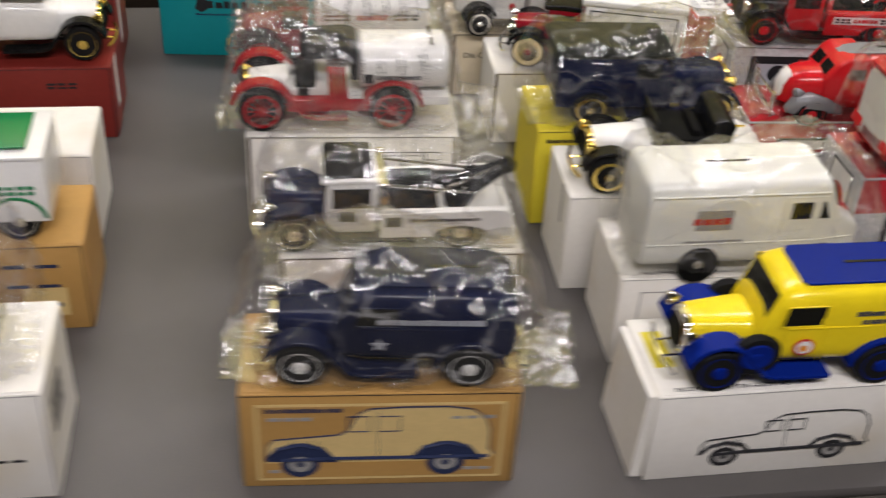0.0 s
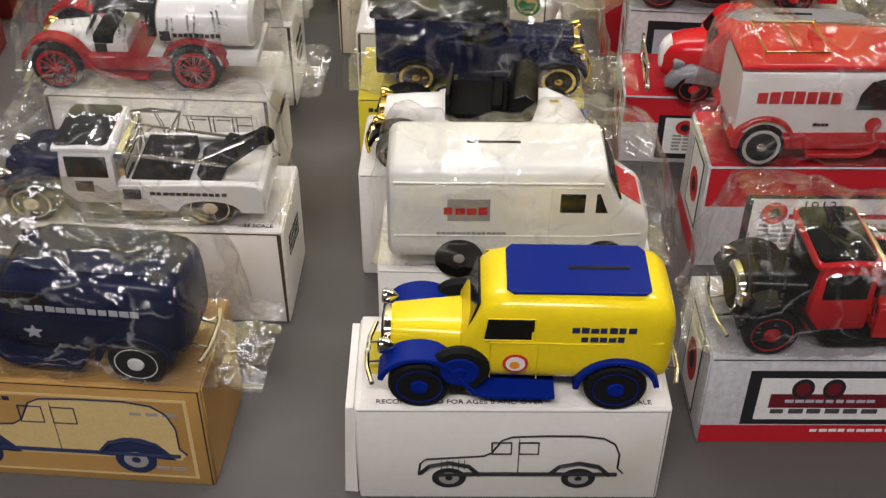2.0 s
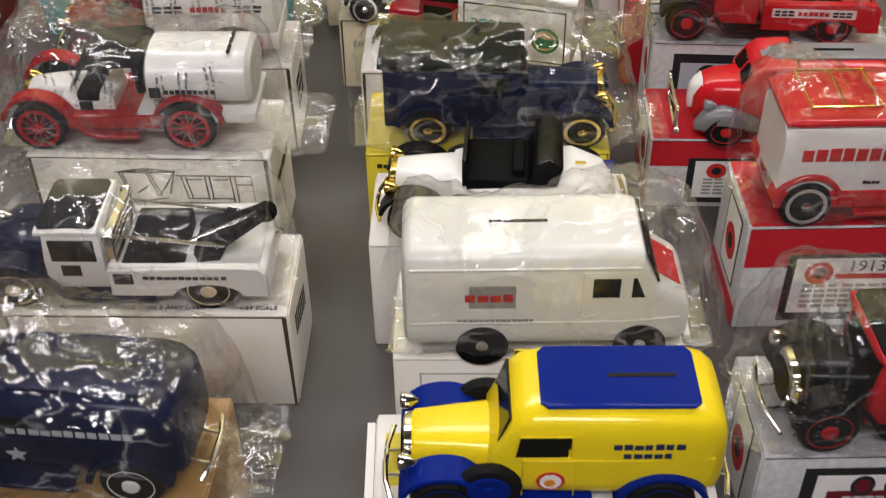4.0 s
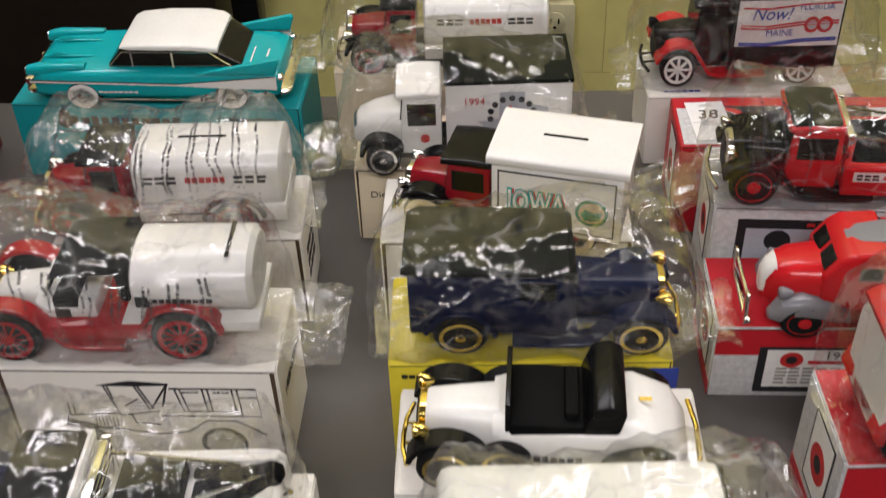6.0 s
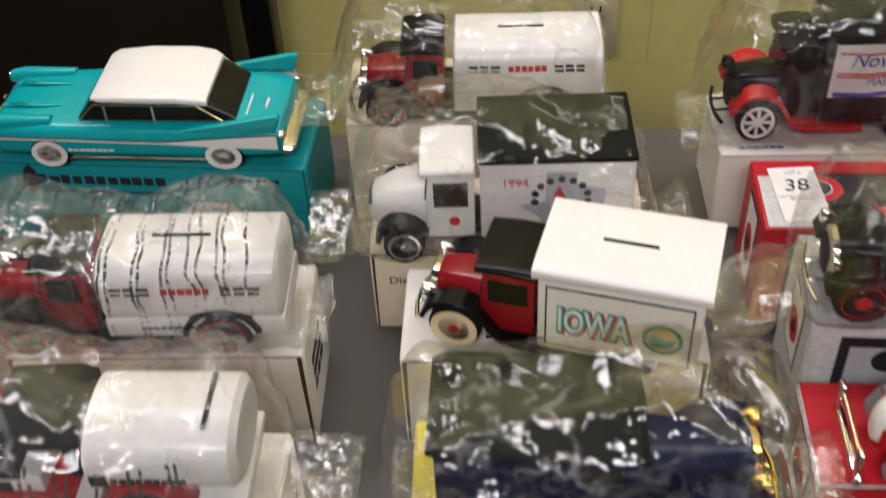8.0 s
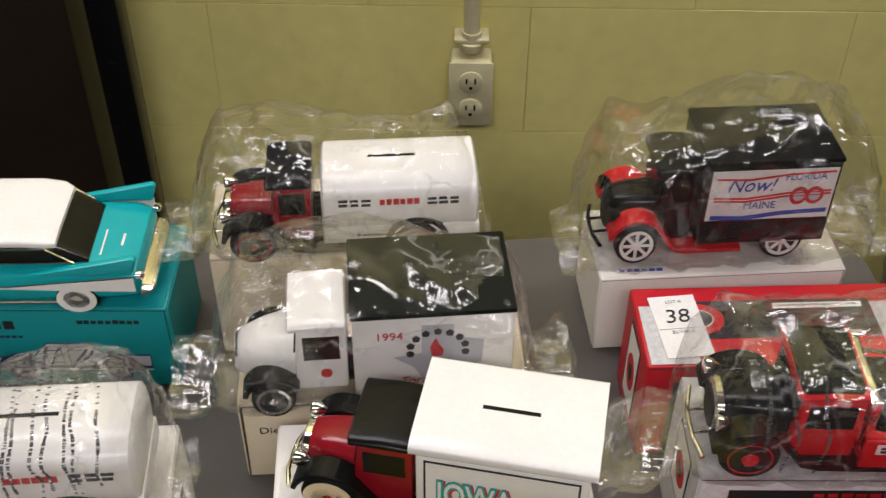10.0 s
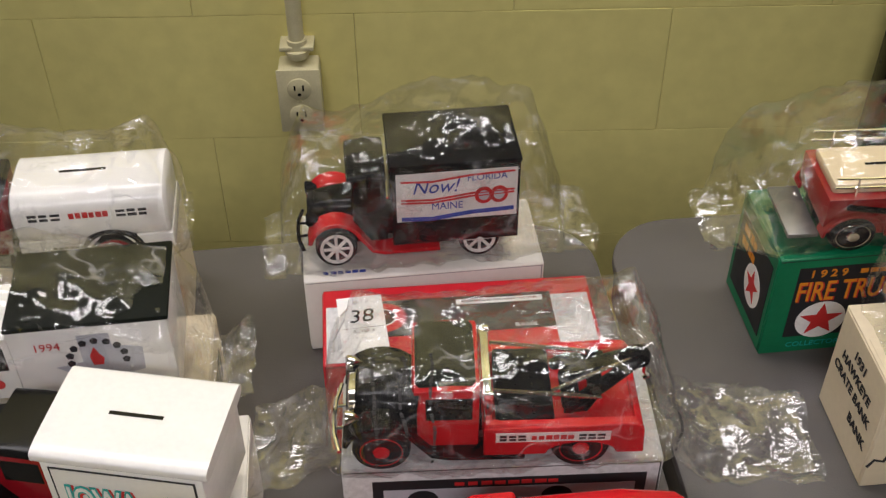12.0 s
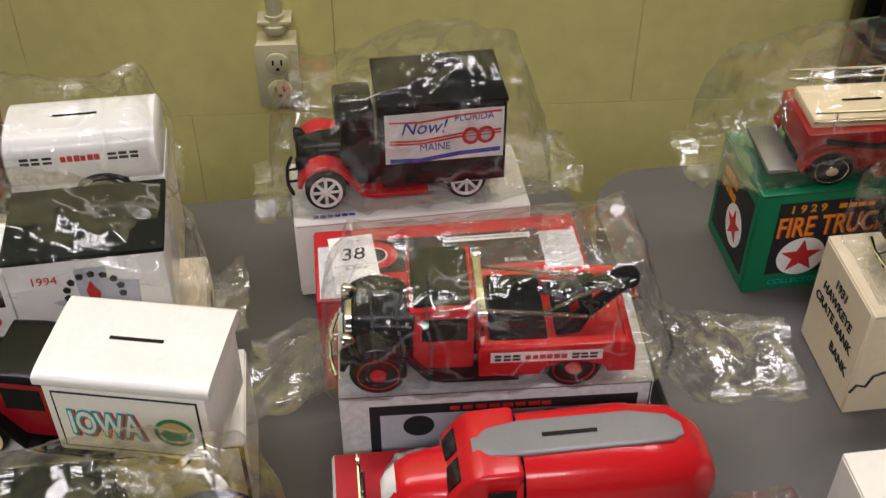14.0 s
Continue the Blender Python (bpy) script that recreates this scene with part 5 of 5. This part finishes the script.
t = thing("toy_roadster", "white open roadster with black top and gold trim", "toy car", on(road_box, 77, 24, 97, -3, (0.98, 0.95, 0.95)), VEHICLES)
running_gear(t, -50, 42, 15, 24, BLACK, GOLD, 8, 14, BLACK, rear=False)
nose(t, -64, -26, 17, 15, 40, WHITE, GOLD, GOLD)
part("body", Form().loft([(-28, 20, 15, 40), (-20, 23, 14, 41), (20, 25, 14, 42), (40, 25, 14, 43), (58, 22, 14, 36), (66, 15, 14, 24)], 32, 4.0), WHITE, t)
part("cockpit", Form().box(-20, 26, -21.5, 21.5, 34, 44, 1.5), DULL_BLACK, t)
part("windscreen", Form().box(-22, -19.5, -21, 21, 38, 57, 0.8).box(-21, -20.6, -18, 18, 43, 54), BLACK, t)
part("folded_top", Form().prism([(14, 41), (19, 58), (27, 61), (35, 56), (32, 42)], -24.5, 24.5, 2.0), BLACK, t)
part("seat", Form().box(6, 13, -17, 17, 40, 49, 2.0), DULL_BLACK, t)
part("boot_badge", Form().box(42, 48, -1, 1, 43, 43.8), GOLD, t)
for s in (-1, 1):
    part("rear_fender", Form().fender(42, 15, 19, 178, 2, min(s * 19, s * 31), max(s * 19, s * 31), 2.4), BLACK, t)
    bars(t, 4, s * 25.2, 24, 24, 6, 6, INK, rz=0 if s < 0 else 180)
part("rear_bumper", Form().tube([(70, -28, 14), (73, -10, 14), (73, 10, 14), (70, 28, 14)], 1.4, 8), GOLD, t)
for s in (-1, 1):
    spare = wheel(t, -22, s * 26, 13.5, 7, GOLD, 14)
    spare.name, spare.location.z = "spare_wheel", 0.008

t = thing("toy_delivery_van", "dark blue antique delivery van with gold wheels, bagged", "toy van", on(yellow_box, 91, 36, 92, 178, (1.04, 1, 0.9)), VEHICLES)
running_gear(t, -50, 42, 14, 24, NAVY, GOLD, 8, 14, NAVY)
nose(t, -62, -16, 17, 15, 42, NAVY, GOLD, GOLD)
part("body", Form().prism([(-18, 15), (68, 15), (68, 62), (-8, 62), (-16, 44)], -26, 26, 1.6), NAVY, t)
part("roof", Form().loft([(-15, 25, 60, 63), (-12, 28, 59, 66), (66, 28, 59, 67), (71, 26, 60, 64)], 28, 4), OLIVE_BLACK, t)
window(t, -6, 12, 42, 56, 26, NAVY)
part("windscreen", Form().prism([(-17.4, 46), (-16.2, 45.6), (-9.6, 59.6), (-10.8, 60)], -20, 20, 0.3, 1), GLASS_DARK, t)

t = box_truck("red and black toy truck with white hinged cargo box", on(iowa_box, 86, 25, 73, -14, (0.99, 0.9, 0.97)), CRIMSON, CRIMSON, BLACK, DARK_RED, BLACK, WHITE, WHITE, -6, 74, 65, 10, True, half=30, white=True)
panel("print", t, -2, 70, 18, 59, -30.2, INK, 0.3)
panel("print", t, -1, 69, 19, 58, -30.4, WHITE, 0.3)
lettering("IOWA", 23, INK_RED, t, 23, -31.2, 36.4, stretch=0.56, thick=0.2, bold=2.0)
lettering("IOWA", 23, INK_TEAL, t, 22, -31.5, 37.4, stretch=0.56, thick=0.2, bold=1.7)
lettering("IOWA", 23, INK_WHITE, t, 22, -31.9, 37.6, stretch=0.56, thick=0.2, bold=0.2)
part("print", Form().lathe([(10, 0), (10, -0.4)], 56, -30.7, 36, 26), INK_GREEN, t, smooth=False)
part("print", Form().lathe([(7.8, 0), (7.8, -0.6)], 56, -30.8, 36, 24), INK_TAN, t, smooth=False)
part("print", Form().prism([(49, 35), (52, 39), (57, 37), (63, 38), (61, 31), (52, 30)], -31.6, -30.8), INK_GREEN, t, smooth=False)

t = box_truck("white toy truck with black roofed cargo box, bagged", on(mack_box, 73, 26, 65, 2, (1.03, 0.94, 1.10)), WHITE, WHITE, WHITE, CHROME, BLACK, WHITE, OLIVE_BLACK, -8, 72, 66, 8, mack=True, half=31)
lettering("1994", 7, INK_RED, t, 10, -31.6, 54)
part("print", Form().prism([(12, 40), (22, 33), (29, 20), (36, 18), (41, 30), (56, 34), (57, 49), (42, 52), (42, 60), (26, 60), (26, 42)], -31.5, -31.1), INK_SILVER, t, smooth=False)
f = Form()
for k in range(9):
    a = radians(-10 + 25 * k)
    f.prism([(34 + 14 * math.cos(a) + 2.2 * math.sin(2 * math.pi * j / 5), 44 + 12 * math.sin(a) + 2.2 * math.cos(2 * math.pi * j / 5)) for j in range(5)], -31.9, -31.3)
part("print", f, INK, t, smooth=False)
part("print", Form().prism([(31, 40), (30, 46), (33, 52), (35, 47), (37, 44), (36, 40)], -32, -31.4), INK_RED, t, smooth=False)
lettering("Torch Classic", 7, INK_RED, t, 34, -31.7, 24, shear=0.3)
part("print", Form().lathe([(3, 0), (3, -0.4)], -22, -22.2, 24, 16), INK_RED, t, smooth=False)

tank_truck("red toy tank truck with white tank in a clear bag", on(back_box, 93, 22, 84, -1, (0.98, 0.95, 0.90)), CRIMSON, DULL_BLACK, CRIMSON, BLACK, tank_len=92)

# -- third column
t = wrecker("red and black toy tow truck inside a printed bag", on(box_wreck, 92, 36, 60, 2), BLACK, BRIGHT_RED, BRIGHT_RED, DULL_BLACK, RED, BLACK, stripes=True)

t = thing("toy_van", "white and red toy van with roof rack inside a bag", "toy van", on(box_1913, 86, 32, 88, 180, (1, 0.95, 1.05)), VEHICLES)
running_gear(t, -46, 48, 15, 25, BRIGHT_RED, CHROME, 9, 12, BRIGHT_RED)
nose(t, -64, -34, 18, 15, 42, WHITE)
part("body", Form().loft([(-36, 24, 14, 62), (-32, 27, 13, 66), (60, 28, 13, 66), (66, 26, 14, 62)], 36, 6.0), WHITE, t)
part("lower_band", Form().box(-34, 66, -28.6, 28.6, 13, 24, 1), BRIGHT_RED, t)
part("roof", Form().loft([(-38, 24, 64, 66.5), (-34, 27, 63.5, 69), (60, 27.6, 63.5, 69), (67, 25, 64, 66.5)], 28, 4), BRIGHT_RED, t)
part("roof_rack", Form().tube([(16, -20, 73), (54, -20, 73), (54, 20, 73), (16, 20, 73), (16, -20, 73)], 0.8, 6).tube([(35, -20, 73), (35, 20, 73)], 0.7, 6).tube([(16, -20, 69), (16, -20, 75)], 0.7, 6).tube([(54, -20, 69), (54, -20, 75)], 0.7, 6).tube([(54, 20, 69), (54, 20, 75)], 0.7, 6), GOLD, t)
for s in (-1, 1):
    part("window", Form().prism([(-27, 40), (-5, 40), (-6, 50), (-11, 58), (-17, 60), (-25, 59)], s * 27.7 - 0.5, s * 27.7 + 0.5, 0.3, 1), GLASS_DARK, t)
bars(t, 30, 28.4, 48, 52, 13, 7, INK_RED, rz=180)
part("print", Form().lathe([(5, 0), (5, 0.4)], -18, 28.2, 30, 18), INK_RED, t, smooth=False)
bars(t, 14, 28.4, 30, 10, 3, 4, INK, rz=180)

t = thing("toy_streamlined_tanker", "red streamlined tanker with grey mudguards and coin slot", "toy truck", on(box_1939, 107, 20, 68, 0, (1, 0.92, 0.86)), VEHICLES)
part("body", Form().loft([(-44, 17, 14, 46), (-36, 22, 12, 58), (-24, 25, 11, 65), (-8, 27, 10, 67), (40, 28, 10, 68), (66, 26, 11, 64), (80, 20, 12, 52), (86, 12, 14, 38), (88, 6, 16, 28)], 40, 2.9), BRIGHT_RED, t)
part("bonnet", Form().loft([(-73, 9, 14, 37), (-69, 14, 13, 44), (-60, 18, 12, 48), (-38, 22, 12, 51)], 28, 2.7), BRIGHT_RED, t)
part("nose_patch", Form().loft([(-75, 6, 18, 37), (-72.5, 8.5, 18, 42.5), (-68, 10, 34, 46.2)], 20, 2.6), WHITE, t, "white nose")
part("cab", Form().prism([(-45, 47), (-37, 61), (-31, 66), (-10, 67), (-10, 24), (-45, 24)], -23, 23, 3.0, 3), BRIGHT_RED, t)
for s in (-1, 1):
    y0, y1 = sorted((s * 2, s * 17))
    part("windscreen", Form().prism([(-44.6, 49), (-43.6, 48.6), (-38.2, 58.6), (-39.2, 59)], y0, y1, 0.3, 1), GLASS_DARK, t)
window(t, -27, -14, 47, 58, 25.6)
part("top_strip", Form().loft([(-32, 4, 63, 65.4), (-24, 9, 64.4, 67), (-10, 11, 66, 68.4), (44, 11, 67, 69.2), (62, 8.5, 64.0, 67), (68, 4, 61.5, 65)], 20, 5), GREY, t, "grey strip along the top")
slot(t, 14, 0, 69.2, 26)
part("seam", Form().loft([(-10.6, 27.3, 9.6, 67.4), (-9.4, 27.4, 9.6, 67.6)], 40, 2.9), DULL_BLACK, t, "black gap behind the cab")
for s in (-1, 1):
    part("front_fender", Form().loft([(-72, 4, 12, 18), (-66, 8, 10, 28), (-54, 9, 14, 32), (-40, 9, 12, 28), (-26, 6, 10, 18)], 20, 2.4), GREY, t).location.y = s * 0.021
    part("rear_fender", Form().loft([(22, 4, 12, 16), (34, 8, 12, 28), (46, 9, 12, 30), (60, 8, 12, 26), (76, 3, 12, 16)], 20, 2.4), GREY, t).location.y = s * 0.023
    part("headlamp", Form().lathe([(1.5, 7), (4, 3), (4.4, 0), (3, -1.4)], -66, s * 19, 31, 18, "x"), GREY, t)
    panel("print", t, 4, 56, 29, 37, s * 28, INK_WHITE, 0.4)
    bars(t, 30, s * 28.5, 33, 22, 5, 6, INK_RED, rz=0 if s < 0 else 180)
    for dx in (-17, 17):
        bars(t, 30 + dx, s * 28.5, 33, 12, 5, 3, INK, rows=2, rz=0 if s < 0 else 180)
part("bumper", Form().box(-86, -82, -27, 27, 10, 15, 1.5).box(-86, -84, -25, -19, 8, 34, 0.8).box(-86, -84, 19, 25, 8, 34, 0.8).tube([(-85, -26, 30), (-85, 26, 30)], 1, 6), CHROME, t)
wheels(t, (-52, 46), 25, 13.5, 9, BRIGHT_RED)

t = wrecker("red toy tow truck with black hood and chrome chains, bagged", on(silver_box, 80, 30, 98, -1, (0.97, 0.95, 0.95)), BLACK, BRIGHT_RED, BRIGHT_RED, OLIVE_BLACK, BRIGHT_RED, BLACK, stripes=True)
panel("print", t, 4, 62, 24, 31, -30.2, INK_WHITE, 0.3)
bars(t, 33, -30.8, 27.5, 22, 5, 6, INK_RED)
for dx in (-20, 20):
    bars(t, 33 + dx, -30.8, 27.5, 14, 5, 3, INK, rows=2)

t = box_truck("black toy delivery truck with red mudguards, bagged", on(black_box, 75, 48, 67, 0, (0.94, 0.92, 1.08)), BLACK, BLACK, BLACK, WHITE, BRIGHT_RED, BLACK, DULL_BLACK, -12, 72, 70, 8, lamps=DULL_BLACK, half=30)
panel("print", t, -9, 70, 32, 66, -30.2, INK_WHITE, 0.3)
lettering("Now!", 13, INK_BLUE, t, 16, -31.0, 56, shear=0.3)
lettering("FLORIDA", 6.5, INK_BLUE, t, 50, -31.0, 61)
lettering("MAINE", 7, INK_BLUE, t, 24, -31.0, 42)
for dz, mat_ in ((64, INK_RED), (51, INK_RED), (49, INK_RED), (38, INK_BLUE), (36.5, INK_BLUE)):
    part("print", Form().tube([(-6, -30.9, dz - 3), (14, -30.9, dz - 4), (40, -30.9, dz - 1), (68, -30.9, dz)], 0.8, 4), mat_, t, smooth=False)
for xx, mat_ in ((48, INK_RED), (58, INK_RED)):
    part("print", Form().lathe([(6, 0), (6, -0.4)], xx, -30.8, 48, 20), mat_, t, smooth=False)
    part("print", Form().lathe([(3.6, 0), (3.6, -0.6)], xx, -30.8, 48, 16), INK_SILVER, t, smooth=False)

# -- second table
t = thing("toy_fire_truck", "dark red toy fire truck with cream top, bagged", "toy truck", on(green_box, 92, 36, 88, 177, (0.97, 0.95, 0.82)), VEHICLES)
running_gear(t, -52, 46, 15, 25, DARK_RED, CHROME, 9, 0, BLACK, rear=False)
nose(t, -70, -38, 18, 15, 40, DARK_RED)
part("body", Form().prism([(-38, 14), (60, 14), (66, 22), (66, 48), (-6, 48), (-12, 34), (-38, 34)], -27, 27, 1.6), DARK_RED, t)
part("hose_bed", Form().box(-4, 62, -20, 20, 46, 56, 2.5), CREAM, t, "cream hose bed cover")
slot(t, 24, 0, 56.2, 26)
part("tailboard", Form().box(66, 86, -25, 25, 11, 15, 1), STEEL, t)
for s in (-1, 1):
    part("rear_fender", Form().fender(46, 15, 20, 178, 2, min(s * 20, s * 31), max(s * 20, s * 31), 2.0), DARK_RED, t)
    part("ladder", Form().tube([(-30, s * 25, 56), (64, s * 25, 58)], 0.9, 6).tube([(-30, s * 25, 64), (64, s * 25, 66)], 0.9, 6).tube([(0, s * 25, 50), (0, s * 25, 64)], 0.8, 6).tube([(50, s * 25, 50), (50, s * 25, 65)], 0.8, 6), CHROME, t)
    part("hose", Form().tube([(-10, s * 28, 40), (20, s * 29, 36), (54, s * 28, 42)], 2.2, 8), DULL_BLACK, t)
part("siren", Form().lathe([(1, 4), (4, 0), (4, -2)], 40, -22, 60, 14, "x"), CHROME, t)
t = box_truck("black and red toy crate truck with cream wheels, bagged", on(crate_box, 92, 38, 84, 2), BLACK, BRIGHT_RED, BLACK, CREAM, BLACK, BRIGHT_RED, BLACK, -4, 72, 60, 10)

# -- far left column
t = box_truck("white and green toy milk truck with green roof panel", on(left_b, 76, 34, 78, 0), WHITE, WHITE, WHITE, CHROME, GREEN, WHITE, WHITE, -30, 66, 60, 0)
part("roof_panel", Form().box(-20, 56, -22, 22, 64, 65.2, 0.6), GREEN, t)
slot(t, 20, 0, 65.4, 26)
bars(t, 30, -29.6, 38, 60, 8, 10, INK_GREEN, rows=2)
t = thing("toy_car", "black and white antique car with gold wheels", "toy car", on(left_d, 118, 40, 82, 180), VEHICLES)
running_gear(t, -50, 42, 15, 24, BLACK, GOLD, 8, 0, BLACK)
nose(t, -64, -30, 17, 15, 40, WHITE, GOLD, GOLD)
part("body", Form().loft([(-32, 20, 15, 42), (-20, 24, 14, 48), (50, 26, 14, 52), (62, 22, 14, 46)], 28, 4.5), WHITE, t)
part("roof", Form().loft([(-24, 22, 50, 60), (-18, 25, 50, 66), (44, 25, 50, 66), (54, 22, 50, 58)], 28, 4), WHITE, t)
t = panel_truck("blue toy truck inside a plastic bag", on(left_a, 58, 38, 78, 0), BLUE, BLUE, CHROME, BLUE, spare=False)


# ---- plastic bags ----
def bag(label, m, L, W, H, seed, mat=None, left=0.0, right=0.0, lift=2.0, droop=0.0, printed=None, start=0.27):
    """A loose clear bag round a vehicle: slack sides, pinched ends and sharp folds. Millimetres."""
    rnd = random.Random(seed)
    t = thing("plastic_bag", label, "plastic bag", m, "plastic bags")
    nu, nv = 110, 84
    off = Vector((rnd.uniform(-50, 50), rnd.uniform(-50, 50), rnd.uniform(-50, 50)))
    b = bmesh.new()
    rings = []
    x0, x1 = -L / 2 - left, L / 2 + right
    for i in range(nu + 1):
        u = i / nu
        x = x0 + (x1 - x0) * u
        inside = min(1.0, (x + L / 2 + 4) / (L * 0.11)) if x < 0 else min(1.0, (L / 2 + 4 - x) / (L * 0.11))
        inside = max(0.0, inside)
        grow = inside ** 0.45 if inside > 0 else 0.0
        tail = 0.0 if inside > 0 else min(1, abs(abs(x) - L / 2) / 40)
        hw = (W / 2) * (0.62 + 0.38 * grow) + 6 * tail
        h = H * (0.14 + 0.86 * grow) * (1 - 0.10 * math.sin(u * 9 + seed))
        zc = h / 2 if inside > 0 else h / 2 - droop * tail
        ring = []
        for j in range(nv):
            a = 2 * math.pi * j / nv
            c, s = math.cos(a), math.sin(a)
            p = Vector((x, hw * math.copysign(abs(c) ** 0.5, c), zc + h / 2 * math.copysign(abs(s) ** 0.55, s)))
            q = p / 26 + off
            fold = (0.6 - abs(noise.noise(q))) * 7.5 + (0.5 - abs(noise.noise(q * 2.1))) * 4.0 + (0.4 - abs(noise.noise(q * 4.3))) * 1.3
            out = Vector((0, c, s))
            p += out * (fold - 4.0) + Vector((noise.noise(q * 1.7) * 3, 0, 0))
            if inside == 0:
                p.z += noise.noise(q * 0.8) * 9
            p.z = max(p.z, -1 if inside > 0 else -droop - 6)
            if p.z < lift and inside > 0:
                p.z = lift * 0.5 + 0.3
            ring.append(b.verts.new(p / 1000))
        rings.append(ring)
    at = [[tuple(v.co) for v in ring] for ring in rings]
    b.free()
    cuts = [0, 5, nu - 6, nu]
    for name, i0, i1 in zip(("gathered_end", "film", "gathered_end"), cuts, cuts[1:]):
        verts = [p for ring in at[i0:i1 + 1] for p in ring]
        faces = [(i * nv + j, i * nv + (j + 1) % nv, (i + 1) * nv + (j + 1) % nv, (i + 1) * nv + j) for i in range(i1 - i0) for j in range(nv)]
        me = bpy.data.meshes.new(name)
        me.from_pydata(verts, [], faces)
        me.materials.append(mat or FILM)
        me.shade_smooth()
        new(name, me).parent = t
    if printed:
        # rows of warning print: short dark bars lying on the film
        g = Form()
        for cx in printed:
            i = max(1, min(nu - 1, int(round((cx - x0) / (x1 - x0) * nu))))
            for k in range(int(nv * start), int(nv * 0.53)):
                p, q = Vector(at[i][k % nv]) * 1000, Vector(at[i][(k + 1) % nv]) * 1000
                d, lift_off = q - p, Vector((0, -0.3, 0.3))
                for c in range(3):
                    if rnd.random() < 0.2:
                        continue
                    s0 = (c + rnd.uniform(0.1, 0.5)) / 3
                    wide = rnd.uniform(1.0, 1.9)
                    g.tube([tuple(p + d * s0 + lift_off - Vector((wide / 2, 0, 0))), tuple(p + d * s0 + lift_off + Vector((wide / 2, 0, 0)))], 0.3, 4)
        tagged(part("warning_print", g, INK_SMOKE, t, "black printed warning", smooth=False), kind="stuff")
    return t


bag("crumpled clear plastic bag round a dark blue panel truck", on(gold_box, 84, 34, 78, -2), 172, 84, 76, 1, FILM, 8, 20)
bag("clear plastic bag round a white tow truck", on(tow_box, 72, 34, 62), 168, 76, 68, 2, FILM_MILKY, 0, 6)
bag("clear printed plastic bag round an antique tanker", on(tanker_box, 74, 42, 88), 166, 80, 76, 3, FILM_MILKY, 10, 36, start=0.40, printed=(-58, -54, -42, -38, -26, -22, -8, -4, 8, 12, 22, 26, 38, 42, 54, 58))
bag("clear printed plastic bag round a red tank truck", on(tank_two_box, 78, 36, 76), 164, 76, 72, 4, FILM_MILKY, 0, 14, start=0.2, printed=(-54, -36, -20, -8, -4, 8, 12, 24, 28, 38, 42, 52, 56, 66))
bag("clear plastic bag round a step van", on(van_box, 86, 28, 84), 168, 70, 82, 5, FILM, 0, 6)
bag("crumpled clear plastic bag round a dark blue van", on(yellow_box, 86, 34, 92), 176, 80, 72, 6, FILM, 0, 22)
bag("clear plastic bag round a white box truck", on(mack_box, 76, 30, 65), 166, 80, 84, 7, FILM, 30, 26)
bag("clear plastic bag round a tank truck", on(back_box, 92, 28, 84), 164, 76, 70, 8, FILM, 26, 8)
bag("printed plastic bag round a black and red tow truck", on(box_wreck, 92, 36, 60), 170, 84, 74, 9, FILM, 8, 0, printed=(-74, -66, -58))
bag("clear plastic bag round a white and red van", on(box_1913, 86, 32, 88), 164, 74, 84, 10, FILM, 0, 10)
bag("long clear plastic bag round a red tow truck", on(silver_box, 88, 34, 98), 168, 86, 72, 11, FILM, 46, 84, droop=22, printed=(-62, -50, -36, 88))
bag("crumpled clear plastic bag round a black truck and its box", on(black_box, 84, 42, 67), 170, 84, 98, 12, FILM, 16, 26)
bag("clear plastic bag round a fire truck", on(green_box, 84, 46, 88), 214, 88, 76, 13, FILM, 16, 0)
bag("clear plastic bag round a crate truck", on(crate_box, 92, 38, 84), 170, 80, 72, 14, FILM, 0, 0)
bag("clear plastic bag round a blue truck", on(left_a, 66, 38, 78), 176, 86, 80, 15, FILM_MILKY, 0, 0)
